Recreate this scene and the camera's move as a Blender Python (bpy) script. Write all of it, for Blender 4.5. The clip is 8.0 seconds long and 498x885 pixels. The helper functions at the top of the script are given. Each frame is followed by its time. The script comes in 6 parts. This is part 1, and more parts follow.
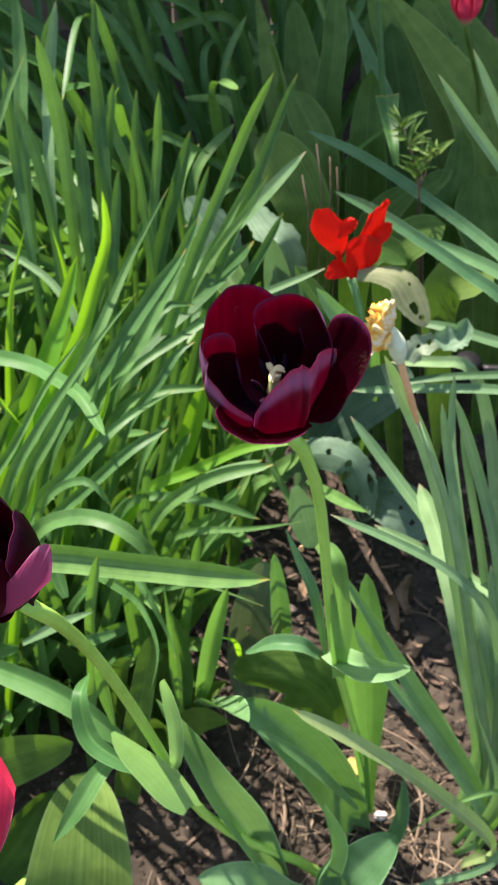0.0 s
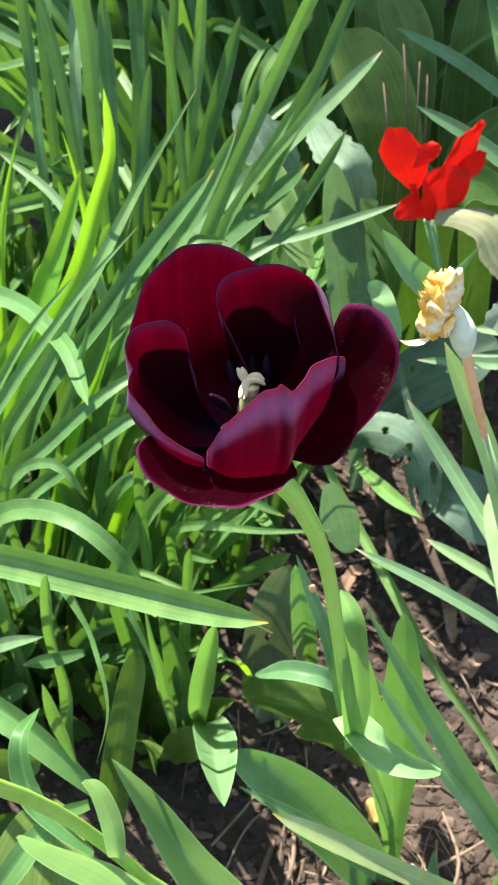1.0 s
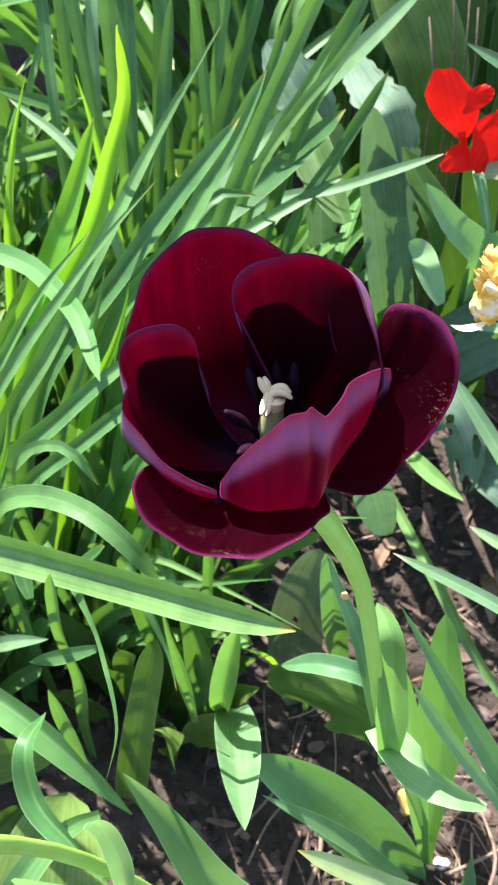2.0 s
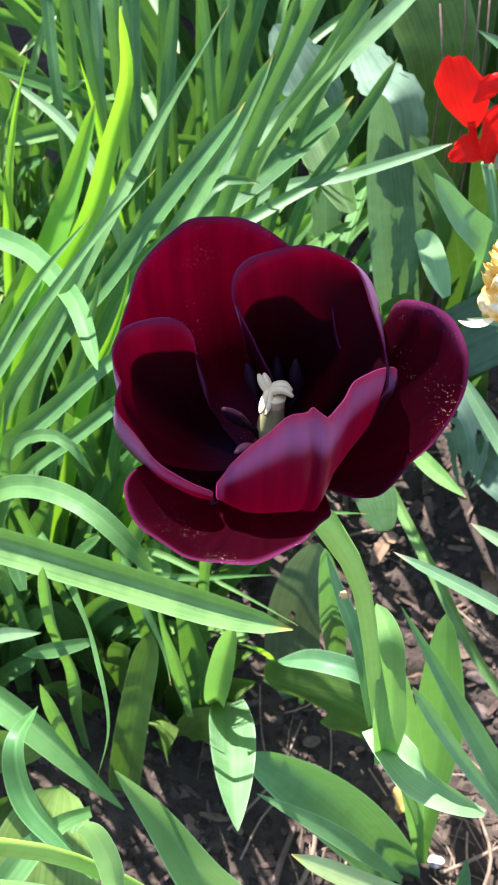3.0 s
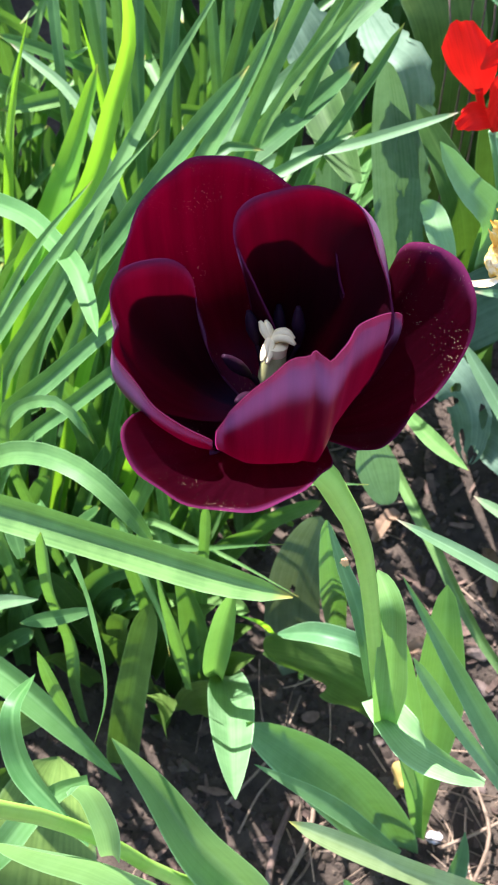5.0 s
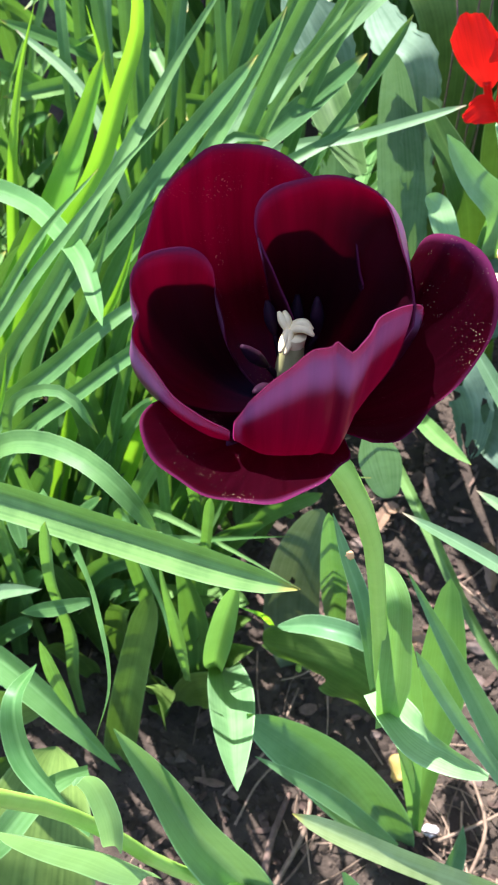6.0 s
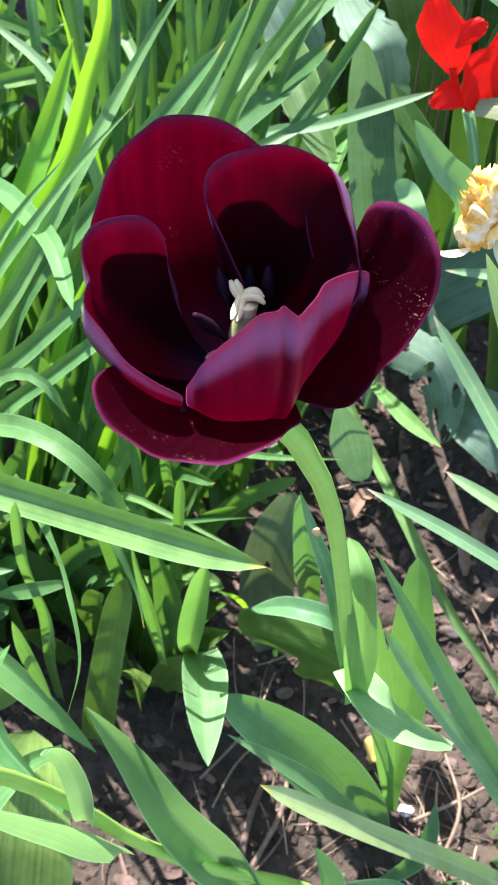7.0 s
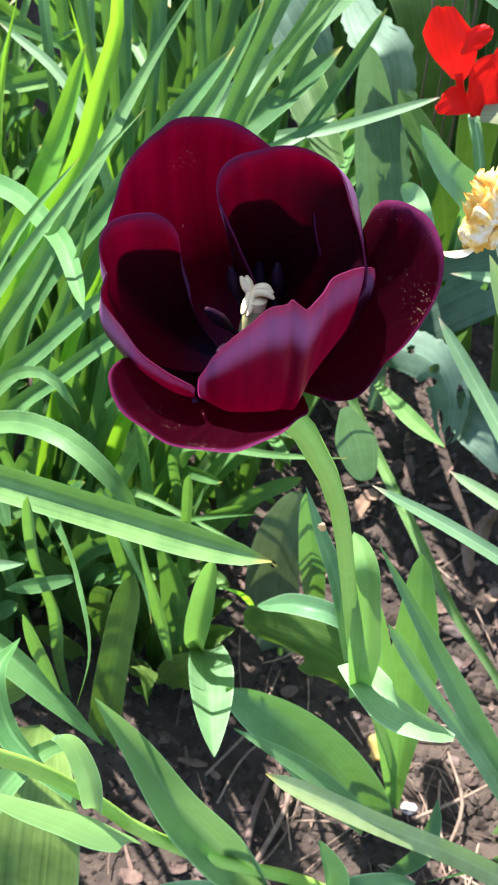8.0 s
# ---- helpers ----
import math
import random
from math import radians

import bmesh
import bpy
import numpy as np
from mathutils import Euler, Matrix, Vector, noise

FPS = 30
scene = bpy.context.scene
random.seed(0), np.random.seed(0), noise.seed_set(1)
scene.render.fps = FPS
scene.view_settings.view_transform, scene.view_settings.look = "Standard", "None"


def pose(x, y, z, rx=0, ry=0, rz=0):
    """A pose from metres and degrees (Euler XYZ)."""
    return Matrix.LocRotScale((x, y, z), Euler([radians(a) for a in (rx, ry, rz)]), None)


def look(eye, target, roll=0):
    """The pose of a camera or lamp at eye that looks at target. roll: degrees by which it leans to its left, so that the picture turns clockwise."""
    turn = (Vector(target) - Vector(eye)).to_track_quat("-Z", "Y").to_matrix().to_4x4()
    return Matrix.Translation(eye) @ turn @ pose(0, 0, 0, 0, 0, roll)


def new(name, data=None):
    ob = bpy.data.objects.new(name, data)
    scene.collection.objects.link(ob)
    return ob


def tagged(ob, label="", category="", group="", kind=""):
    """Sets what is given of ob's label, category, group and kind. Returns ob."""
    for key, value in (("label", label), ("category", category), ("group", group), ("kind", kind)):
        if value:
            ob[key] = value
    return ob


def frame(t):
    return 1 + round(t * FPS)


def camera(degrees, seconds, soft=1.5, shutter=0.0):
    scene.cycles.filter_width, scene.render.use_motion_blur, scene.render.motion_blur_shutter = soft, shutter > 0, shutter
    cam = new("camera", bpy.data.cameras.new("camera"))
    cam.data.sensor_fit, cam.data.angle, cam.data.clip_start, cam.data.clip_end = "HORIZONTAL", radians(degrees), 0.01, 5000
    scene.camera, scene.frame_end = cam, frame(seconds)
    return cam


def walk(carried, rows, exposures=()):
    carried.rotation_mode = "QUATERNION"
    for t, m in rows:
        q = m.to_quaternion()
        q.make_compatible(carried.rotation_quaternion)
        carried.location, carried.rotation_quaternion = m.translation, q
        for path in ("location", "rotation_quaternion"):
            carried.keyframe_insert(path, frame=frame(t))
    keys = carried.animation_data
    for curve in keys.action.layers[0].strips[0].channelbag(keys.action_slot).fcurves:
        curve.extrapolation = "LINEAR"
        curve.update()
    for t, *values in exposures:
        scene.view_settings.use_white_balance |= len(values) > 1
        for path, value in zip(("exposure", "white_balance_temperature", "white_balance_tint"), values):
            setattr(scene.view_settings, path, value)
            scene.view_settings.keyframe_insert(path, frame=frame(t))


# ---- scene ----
cam = camera(27.0, 8.0, soft=1.0)
cam.data.dof.use_dof = True          # a phone lens, focused near the flower
cam.data.dof.focus_distance = 0.31
cam.data.dof.aperture_fstop = 68
PATH = [
    (0, (0.103, 0.088, 0.997), (0.02, 1.486, -0.431), 0.4),
    (0.4, (0.128, 0.181, 0.949), (-0.018, 1.522, -0.527), 0.8),
    (0.5, (0.131, 0.189, 0.943), (-0.033, 1.525, -0.536), 0.8),
    (1, (0.137, 0.255, 0.894), (-0.109, 1.512, -0.642), -0.7),
    (1.5, (0.132, 0.294, 0.87), (-0.156, 1.483, -0.711), -2.7),
    (3, (0.127, 0.32, 0.855), (-0.159, 1.457, -0.765), -1.7),
    (3.5, (0.127, 0.321, 0.848), (-0.155, 1.452, -0.776), -1.6),
    (4, (0.126, 0.323, 0.844), (-0.153, 1.444, -0.789), -1.5),
    (4.5, (0.13, 0.318, 0.845), (-0.153, 1.435, -0.79), -1.6),
    (6, (0.122, 0.316, 0.843), (-0.147, 1.419, -0.803), -0.2),
    (6.5, (0.125, 0.317, 0.845), (-0.124, 1.42, -0.804), 0.4),
    (7, (0.132, 0.308, 0.844), (-0.106, 1.411, -0.806), 0.6),
    (7.5, (0.133, 0.306, 0.844), (-0.104, 1.407, -0.808), 0.7),
    (8, (0.133, 0.299, 0.85), (-0.117, 1.408, -0.795), 0.5),
]
walk(cam, [(t, look(eye, target, roll)) for t, eye, target, roll in PATH],
     [(0.0, 1.31, 6900, 18), (0.5, 1.61, 6900, 18), (1.0, 1.74, 6700, 19), (1.7, 1.85, 6350, 21), (3.0, 1.97, 6050, 24), (8.0, 1.95, 6100, 24)])

# ---- light ----
SUN = Vector((-0.35, 0.375, 0.86)).normalized()      # towards the sun
sky_world = bpy.data.worlds.new("sky")
scene.world = sky_world
sky_world.use_nodes = True
_nt = sky_world.node_tree
_sky = _nt.nodes.new("ShaderNodeTexSky")
_sky.sky_type, _sky.sun_disc = "NISHITA", False
_sky.sun_elevation = math.asin(SUN.z)
_sky.sun_rotation = math.atan2(SUN.x, SUN.y)
_nt.links.new(_sky.outputs[0], _nt.nodes["Background"].inputs[0])
_nt.nodes["Background"].inputs[1].default_value = 0.125
sun = new("sun", bpy.data.lights.new("sun", "SUN"))
sun.data.energy, sun.data.angle, sun.data.color = 5.0, radians(0.6), (1.0, 0.96, 0.90)
sun.matrix_world = look(SUN * 5, (0, 0, 0))


# ---- materials ----
def nodes_of(name):
    m = bpy.data.materials.new(name)
    m.use_nodes = True
    nt = m.node_tree
    return m, nt, nt.nodes["Principled BSDF"], nt.nodes["Material Output"]


def mk(nt, kind, **at):
    n = nt.nodes.new(kind)
    for k, v in at.items():
        n.inputs[k.replace("_", " ")].default_value = v
    return n


def ramp(nt, stops, fac):
    r = nt.nodes.new("ShaderNodeValToRGB")
    e = r.color_ramp.elements
    while len(e) < len(stops):
        e.new(0.5)
    for el, (p, c) in zip(e, stops):
        el.position, el.color = p, (*c, 1)
    nt.links.new(fac, r.inputs[0])
    return r


def leaf_material(name, dark, light, glow, rough=0.42, through_share=0.35, veins=26.0, rib=0.25, tipc=None, margin=0.0, gloss=0.40, tone=(0.62, 1.28)):
    """A green blade: lengthwise veins, blotches, a paler midrib, light shining through it."""
    m, nt, p, out = nodes_of(name)
    ln = nt.links.new
    uv = nt.nodes.new("ShaderNodeUVMap")
    info = nt.nodes.new("ShaderNodeObjectInfo")
    mp = nt.nodes.new("ShaderNodeMapping")
    mp.inputs["Scale"].default_value = (veins, 1.2, 1)
    ln(uv.outputs[0], mp.inputs[0])
    rnd = nt.nodes.new("ShaderNodeCombineXYZ")
    ln(info.outputs["Random"], rnd.inputs[2])
    mul = nt.nodes.new("ShaderNodeVectorMath")
    mul.operation = "MULTIPLY_ADD"
    ln(rnd.outputs[0], mul.inputs[0])
    mul.inputs[1].default_value = (0, 0, 37.0)
    ln(mp.outputs[0], mul.inputs[2])
    vein = mk(nt, "ShaderNodeTexNoise", Scale=1.0, Detail=2.0)
    ln(mul.outputs[0], vein.inputs["Vector"])
    co = nt.nodes.new("ShaderNodeNewGeometry")
    blot = mk(nt, "ShaderNodeTexNoise", Scale=55.0, Detail=4.0, Roughness=0.6)
    ln(co.outputs["Position"], blot.inputs["Vector"])
    add = nt.nodes.new("ShaderNodeMath")
    add.operation = "MULTIPLY_ADD"
    ln(blot.outputs[0], add.inputs[0])
    add.inputs[1].default_value = 0.55
    half = nt.nodes.new("ShaderNodeMath")
    half.operation = "MULTIPLY"
    ln(vein.outputs[0], half.inputs[0])
    half.inputs[1].default_value = 0.5
    ln(half.outputs[0], add.inputs[2])
    col = ramp(nt, [(0.34, dark), (0.66, light)], add.outputs[0])
    # tone of the single leaf
    hsv = nt.nodes.new("ShaderNodeHueSaturation")
    mr = nt.nodes.new("ShaderNodeMapRange")
    mr.inputs["To Min"].default_value, mr.inputs["To Max"].default_value = tone
    ln(info.outputs["Random"], mr.inputs[0])
    ln(mr.outputs[0], hsv.inputs["Value"])
    mr2 = nt.nodes.new("ShaderNodeMapRange")
    mr2.inputs["To Min"].default_value, mr2.inputs["To Max"].default_value = 0.525, 0.482
    ln(info.outputs["Random"], mr2.inputs[0])
    ln(mr2.outputs[0], hsv.inputs["Hue"])
    ln(col.outputs[0], hsv.inputs["Color"])
    # midrib
    sep = nt.nodes.new("ShaderNodeSeparateXYZ")
    ln(uv.outputs[0], sep.inputs[0])
    d = nt.nodes.new("ShaderNodeMath")
    d.operation = "SUBTRACT"
    ln(sep.outputs[0], d.inputs[0])
    d.inputs[1].default_value = 0.5
    ab = nt.nodes.new("ShaderNodeMath")
    ab.operation = "ABSOLUTE"
    ln(d.outputs[0], ab.inputs[0])
    rm = nt.nodes.new("ShaderNodeMapRange")
    rm.inputs["From Min"].default_value, rm.inputs["From Max"].default_value = 0.09, 0.0
    rm.inputs["To Max"].default_value = rib
    ln(ab.outputs[0], rm.inputs[0])
    mix = nt.nodes.new("ShaderNodeMix")
    mix.data_type = "RGBA"
    ln(rm.outputs[0], mix.inputs[0])
    ln(hsv.outputs[0], mix.inputs[6])
    mix.inputs[7].default_value = (*[min(1, c * 1.7 + 0.02) for c in light], 1)
    last = mix.outputs[2]
    if tipc:
        tr = nt.nodes.new("ShaderNodeMapRange")
        tr.inputs["From Min"].default_value, tr.inputs["From Max"].default_value = 0.982, 0.998
        ln(sep.outputs[1], tr.inputs[0])
        mt = nt.nodes.new("ShaderNodeMix")
        mt.data_type = "RGBA"
        ln(tr.outputs[0], mt.inputs[0])
        ln(last, mt.inputs[6])
        mt.inputs[7].default_value = (*tipc, 1)
        last = mt.outputs[2]
    if margin:
        mg = nt.nodes.new("ShaderNodeMapRange")
        mg.inputs["From Min"].default_value, mg.inputs["From Max"].default_value = 0.46, 0.5
        mg.inputs["To Max"].default_value = margin
        ln(ab.outputs[0], mg.inputs[0])
        mm = nt.nodes.new("ShaderNodeMix")
        mm.data_type = "RGBA"
        ln(mg.outputs[0], mm.inputs[0])
        ln(last, mm.inputs[6])
        mm.inputs[7].default_value = (*[min(1, c * 1.6 + 0.08) for c in light], 1)
        last = mm.outputs[2]
    ln(last, p.inputs["Base Color"])
    p.inputs["Roughness"].default_value = rough
    p.inputs["Specular IOR Level"].default_value = gloss
    bump = mk(nt, "ShaderNodeBump", Strength=0.35, Distance=0.0006)
    ln(add.outputs[0], bump.inputs["Height"])
    ln(bump.outputs[0], p.inputs["Normal"])
    tl = nt.nodes.new("ShaderNodeBsdfTranslucent")
    gm = nt.nodes.new("ShaderNodeMix")
    gm.data_type, gm.blend_type = "RGBA", "MULTIPLY"
    gm.inputs[0].default_value = 0.5
    gm.inputs[6].default_value = (*glow, 1)
    ln(mr.outputs[0], gm.inputs[7])
    ln(gm.outputs[2], tl.inputs[0])
    ms = nt.nodes.new("ShaderNodeMixShader")
    ms.inputs[0].default_value = through_share
    ln(p.outputs[0], ms.inputs[1])
    ln(tl.outputs[0], ms.inputs[2])
    ln(ms.outputs[0], out.inputs[0])
    return m


def petal_material(name, base, edge, heart, glow, rough=0.42, sheen=0.10, sheen_tint=(0.7, 0.35, 0.8), share=0.22, dust=True, bloom_sheen=None, spec=0.09, rim=False, streaks=0.15, sheen_from=0.45, hem=None):
    """A petal: fine lengthwise streaks, a paler margin, a dark heart, velvety sheen, some pollen."""
    m, nt, p, out = nodes_of(name)
    ln = nt.links.new
    uv = nt.nodes.new("ShaderNodeUVMap")
    sep = nt.nodes.new("ShaderNodeSeparateXYZ")
    ln(uv.outputs[0], sep.inputs[0])
    mp = nt.nodes.new("ShaderNodeMapping")
    mp.inputs["Scale"].default_value = (42, 1.6, 1)
    ln(uv.outputs[0], mp.inputs[0])
    streak = mk(nt, "ShaderNodeTexNoise", Scale=1.0, Detail=3.0)
    ln(mp.outputs[0], streak.inputs["Vector"])
    dk = tuple(c * (1 - streaks) for c in base)
    lt = tuple(min(1, c * (1 + streaks)) for c in base)
    col = ramp(nt, [(0.3, dk), (0.7, lt)], streak.outputs[0])
    # heart of the flower
    hr = nt.nodes.new("ShaderNodeMapRange")
    hr.inputs["From Min"].default_value, hr.inputs["From Max"].default_value = 0.30, 0.12
    ln(sep.outputs[1], hr.inputs[0])
    mh = nt.nodes.new("ShaderNodeMix")
    mh.data_type = "RGBA"
    ln(hr.outputs[0], mh.inputs[0])
    ln(col.outputs[0], mh.inputs[6])
    mh.inputs[7].default_value = (*heart, 1)
    # margin
    er = nt.nodes.new("ShaderNodeMapRange")
    er.inputs["From Min"].default_value, er.inputs["From Max"].default_value = 0.92, 1.0
    rad = nt.nodes.new("ShaderNodeMath")
    rad.operation = "SUBTRACT"
    ln(sep.outputs[0], rad.inputs[0])
    rad.inputs[1].default_value = 0.5
    ra = nt.nodes.new("ShaderNodeMath")
    ra.operation = "ABSOLUTE"
    ln(rad.outputs[0], ra.inputs[0])
    r2 = nt.nodes.new("ShaderNodeMath")
    r2.operation = "MULTIPLY"
    ln(ra.outputs[0], r2.inputs[0])
    r2.inputs[1].default_value = 2.0
    mx = nt.nodes.new("ShaderNodeMath")
    mx.operation = "MAXIMUM"
    ln(r2.outputs[0], mx.inputs[0])
    ln(sep.outputs[1], mx.inputs[1])
    ln(mx.outputs[0], er.inputs[0])
    me = nt.nodes.new("ShaderNodeMix")
    me.data_type = "RGBA"
    ln(mh.outputs[2], me.inputs[6])
    me.inputs[7].default_value = (*edge, 1)
    last = me.outputs[2]
    pos = nt.nodes.new("ShaderNodeNewGeometry")
    worn = mk(nt, "ShaderNodeTexNoise", Scale=38.0, Detail=1.0)
    ln(pos.outputs["Position"], worn.inputs["Vector"])
    wr = nt.nodes.new("ShaderNodeMapRange")
    wr.inputs["From Min"].default_value, wr.inputs["From Max"].default_value = 0.42, 0.62
    ln(worn.outputs[0], wr.inputs[0])
    wm = nt.nodes.new("ShaderNodeMath")
    wm.operation = "MULTIPLY"
    ln(wr.outputs[0], wm.inputs[0])
    ln(er.outputs[0], wm.inputs[1])
    hi = nt.nodes.new("ShaderNodeMapRange")
    hi.inputs["From Min"].default_value, hi.inputs["From Max"].default_value = 0.45, 0.75
    ln(sep.outputs[1], hi.inputs[0])
    wm2 = nt.nodes.new("ShaderNodeMath")
    wm2.operation = "MULTIPLY"
    ln(wm.outputs[0], wm2.inputs[0])
    ln(hi.outputs[0], wm2.inputs[1])
    ln(wm2.outputs[0], me.inputs[0])
    if hem:
        hm = nt.nodes.new("ShaderNodeMapRange")
        hm.inputs["From Min"].default_value, hm.inputs["From Max"].default_value = 0.968, 0.995
        hm.inputs["To Max"].default_value = 0.5
        ln(sep.outputs[1], hm.inputs[0])
        mhm = nt.nodes.new("ShaderNodeMix")
        mhm.data_type = "RGBA"
        ln(hm.outputs[0], mhm.inputs[0])
        ln(last, mhm.inputs[6])
        mhm.inputs[7].default_value = (*hem, 1)
        last = mhm.outputs[2]
    # lilac rim: paler petal colour, with the curled margin's highlight painted in
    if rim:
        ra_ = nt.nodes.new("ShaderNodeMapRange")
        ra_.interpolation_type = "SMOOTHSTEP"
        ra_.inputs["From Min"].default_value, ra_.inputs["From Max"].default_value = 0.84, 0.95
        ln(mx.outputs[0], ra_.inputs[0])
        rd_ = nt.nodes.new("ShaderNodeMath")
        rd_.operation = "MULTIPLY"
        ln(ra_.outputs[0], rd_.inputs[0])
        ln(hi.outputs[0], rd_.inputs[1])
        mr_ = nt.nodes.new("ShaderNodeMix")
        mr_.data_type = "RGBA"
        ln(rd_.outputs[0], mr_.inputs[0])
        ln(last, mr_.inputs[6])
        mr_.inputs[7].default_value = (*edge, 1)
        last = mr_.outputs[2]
    # lilac towards the margin: natural bloom together with painted satin sheen
    if bloom_sheen:
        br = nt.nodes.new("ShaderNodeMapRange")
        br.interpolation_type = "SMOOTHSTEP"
        br.inputs["From Min"].default_value, br.inputs["From Max"].default_value = sheen_from, 1.02
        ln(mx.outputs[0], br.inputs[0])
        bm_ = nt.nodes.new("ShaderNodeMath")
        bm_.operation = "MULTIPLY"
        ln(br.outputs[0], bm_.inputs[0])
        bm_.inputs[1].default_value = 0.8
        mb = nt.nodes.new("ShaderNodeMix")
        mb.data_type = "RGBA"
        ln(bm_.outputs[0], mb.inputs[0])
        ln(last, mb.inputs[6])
        mb.inputs[7].default_value = (*bloom_sheen, 1)
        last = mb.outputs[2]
    if dust:
        geo = nt.nodes.new("ShaderNodeNewGeometry")
        vo = mk(nt, "ShaderNodeTexVoronoi", Scale=1250.0)
        ln(geo.outputs["Position"], vo.inputs["Vector"])
        n2 = mk(nt, "ShaderNodeTexNoise", Scale=75.0, Detail=2.0)
        ln(geo.outputs["Position"], n2.inputs["Vector"])
        th = nt.nodes.new("ShaderNodeMapRange")
        th.inputs["From Min"].default_value, th.inputs["From Max"].default_value = 0.40, 0.70
        th.inputs["To Max"].default_value = 0.20
        ln(n2.outputs[0], th.inputs[0])
        lt_ = nt.nodes.new("ShaderNodeMath")
        lt_.operation = "LESS_THAN"
        ln(vo.outputs["Distance"], lt_.inputs[0])
        ln(th.outputs[0], lt_.inputs[1])
        md = nt.nodes.new("ShaderNodeMix")
        md.data_type = "RGBA"
        ln(lt_.outputs[0], md.inputs[0])
        ln(last, md.inputs[6])
        md.inputs[7].default_value = (0.5, 0.32, 0.22, 1)
        last = md.outputs[2]
    ln(last, p.inputs["Base Color"])
    p.inputs["Roughness"].default_value = rough
    p.inputs["Specular IOR Level"].default_value = spec
    p.inputs["Sheen Weight"].default_value = sheen
    p.inputs["Sheen Roughness"].default_value = 0.35
    p.inputs["Sheen Tint"].default_value = (*sheen_tint, 1)
    grain = mk(nt, "ShaderNodeTexNoise", Scale=1100.0, Detail=2.0)
    ln(pos.outputs["Position"], grain.inputs["Vector"])
    relief = nt.nodes.new("ShaderNodeMath")
    relief.operation = "MULTIPLY_ADD"
    ln(grain.outputs[0], relief.inputs[0])
    relief.inputs[1].default_value = 0.35
    ln(streak.outputs[0], relief.inputs[2])
    bump = mk(nt, "ShaderNodeBump", Strength=0.3, Distance=0.0003)
    ln(relief.outputs[0], bump.inputs["Height"])
    ln(bump.outputs[0], p.inputs["Normal"])
    tl = nt.nodes.new("ShaderNodeBsdfTranslucent")
    vein = mk(nt, "ShaderNodeTexNoise", Scale=0.45, Detail=4.0, Roughness=0.65)
    ln(mp.outputs[0], vein.inputs["Vector"])
    lit = ramp(nt, [(0.32, tuple(c * 0.80 for c in glow)), (0.68, tuple(min(1, c * 1.16) for c in glow))], vein.outputs[0])
    ln(lit.outputs[0], tl.inputs[0])
    ms = nt.nodes.new("ShaderNodeMixShader")
    ms.inputs[0].default_value = share
    ln(p.outputs[0], ms.inputs[1])
    ln(tl.outputs[0], ms.inputs[2])
    ln(ms.outputs[0], out.inputs[0])
    return m


def rough_material(name, stops, scale, rough=0.8, bump=0.4, depth=0.002, detail=6.0, spec=0.3, per_object=0.25, scale2=None):
    """Soil, bark, stone and the like: noise at two scales over a colour ramp."""
    m, nt, p, out = nodes_of(name)
    ln = nt.links.new
    geo = nt.nodes.new("ShaderNodeNewGeometry")
    a = mk(nt, "ShaderNodeTexNoise", Scale=scale, Detail=detail, Roughness=0.65)
    ln(geo.outputs["Position"], a.inputs["Vector"])
    b = mk(nt, "ShaderNodeTexNoise", Scale=scale2 or scale * 0.12, Detail=3.0)
    ln(geo.outputs["Position"], b.inputs["Vector"])
    s = nt.nodes.new("ShaderNodeMath")
    s.operation = "MULTIPLY_ADD"
    ln(b.outputs[0], s.inputs[0])
    s.inputs[1].default_value = 0.6
    h = nt.nodes.new("ShaderNodeMath")
    h.operation = "MULTIPLY_ADD"
    ln(a.outputs[0], h.inputs[0])
    h.inputs[1].default_value, h.inputs[2].default_value = 0.7, -0.15
    ln(h.outputs[0], s.inputs[2])
    col = ramp(nt, stops, s.outputs[0])
    hsv = nt.nodes.new("ShaderNodeHueSaturation")
    info = nt.nodes.new("ShaderNodeNewGeometry")
    mr = nt.nodes.new("ShaderNodeMapRange")
    mr.inputs["To Min"].default_value, mr.inputs["To Max"].default_value = 1 - per_object, 1 + per_object
    ln(info.outputs["Random Per Island"], mr.inputs[0])
    ln(mr.outputs[0], hsv.inputs["Value"])
    ln(col.outputs[0], hsv.inputs["Color"])
    ln(hsv.outputs[0], p.inputs["Base Color"])
    p.inputs["Roughness"].default_value = rough
    p.inputs["Specular IOR Level"].default_value = spec
    bp = mk(nt, "ShaderNodeBump", Strength=bump, Distance=depth)
    ln(a.outputs[0], bp.inputs["Height"])
    ln(bp.outputs[0], p.inputs["Normal"])
    return m


DAFF = leaf_material("daffodil_leaf", (0.043, 0.114, 0.030), (0.124, 0.262, 0.072), (0.20, 0.48, 0.040), rough=0.46, through_share=0.24, tipc=(0.35, 0.30, 0.06), margin=0.5, gloss=0.28)
DAFF_LIGHT = leaf_material("young_daffodil_leaf", (0.11, 0.27, 0.02), (0.20, 0.42, 0.035), (0.36, 0.78, 0.02), rough=0.45, tone=(0.92, 1.2), through_share=0.48, tipc=(0.4, 0.34, 0.05))
PALE_TIP = leaf_material("yellow_tipped_leaf", (0.17, 0.26, 0.085), (0.30, 0.42, 0.17), (0.24, 0.46, 0.06), tone=(0.9, 1.15), rough=0.45, gloss=0.25, through_share=0.2, tipc=(0.52, 0.46, 0.10))
FRESH = leaf_material("fresh_tulip_leaf", (0.085, 0.212, 0.050), (0.155, 0.320, 0.098), (0.21, 0.48, 0.06), rough=0.42, gloss=0.25, through_share=0.34, margin=0.5)
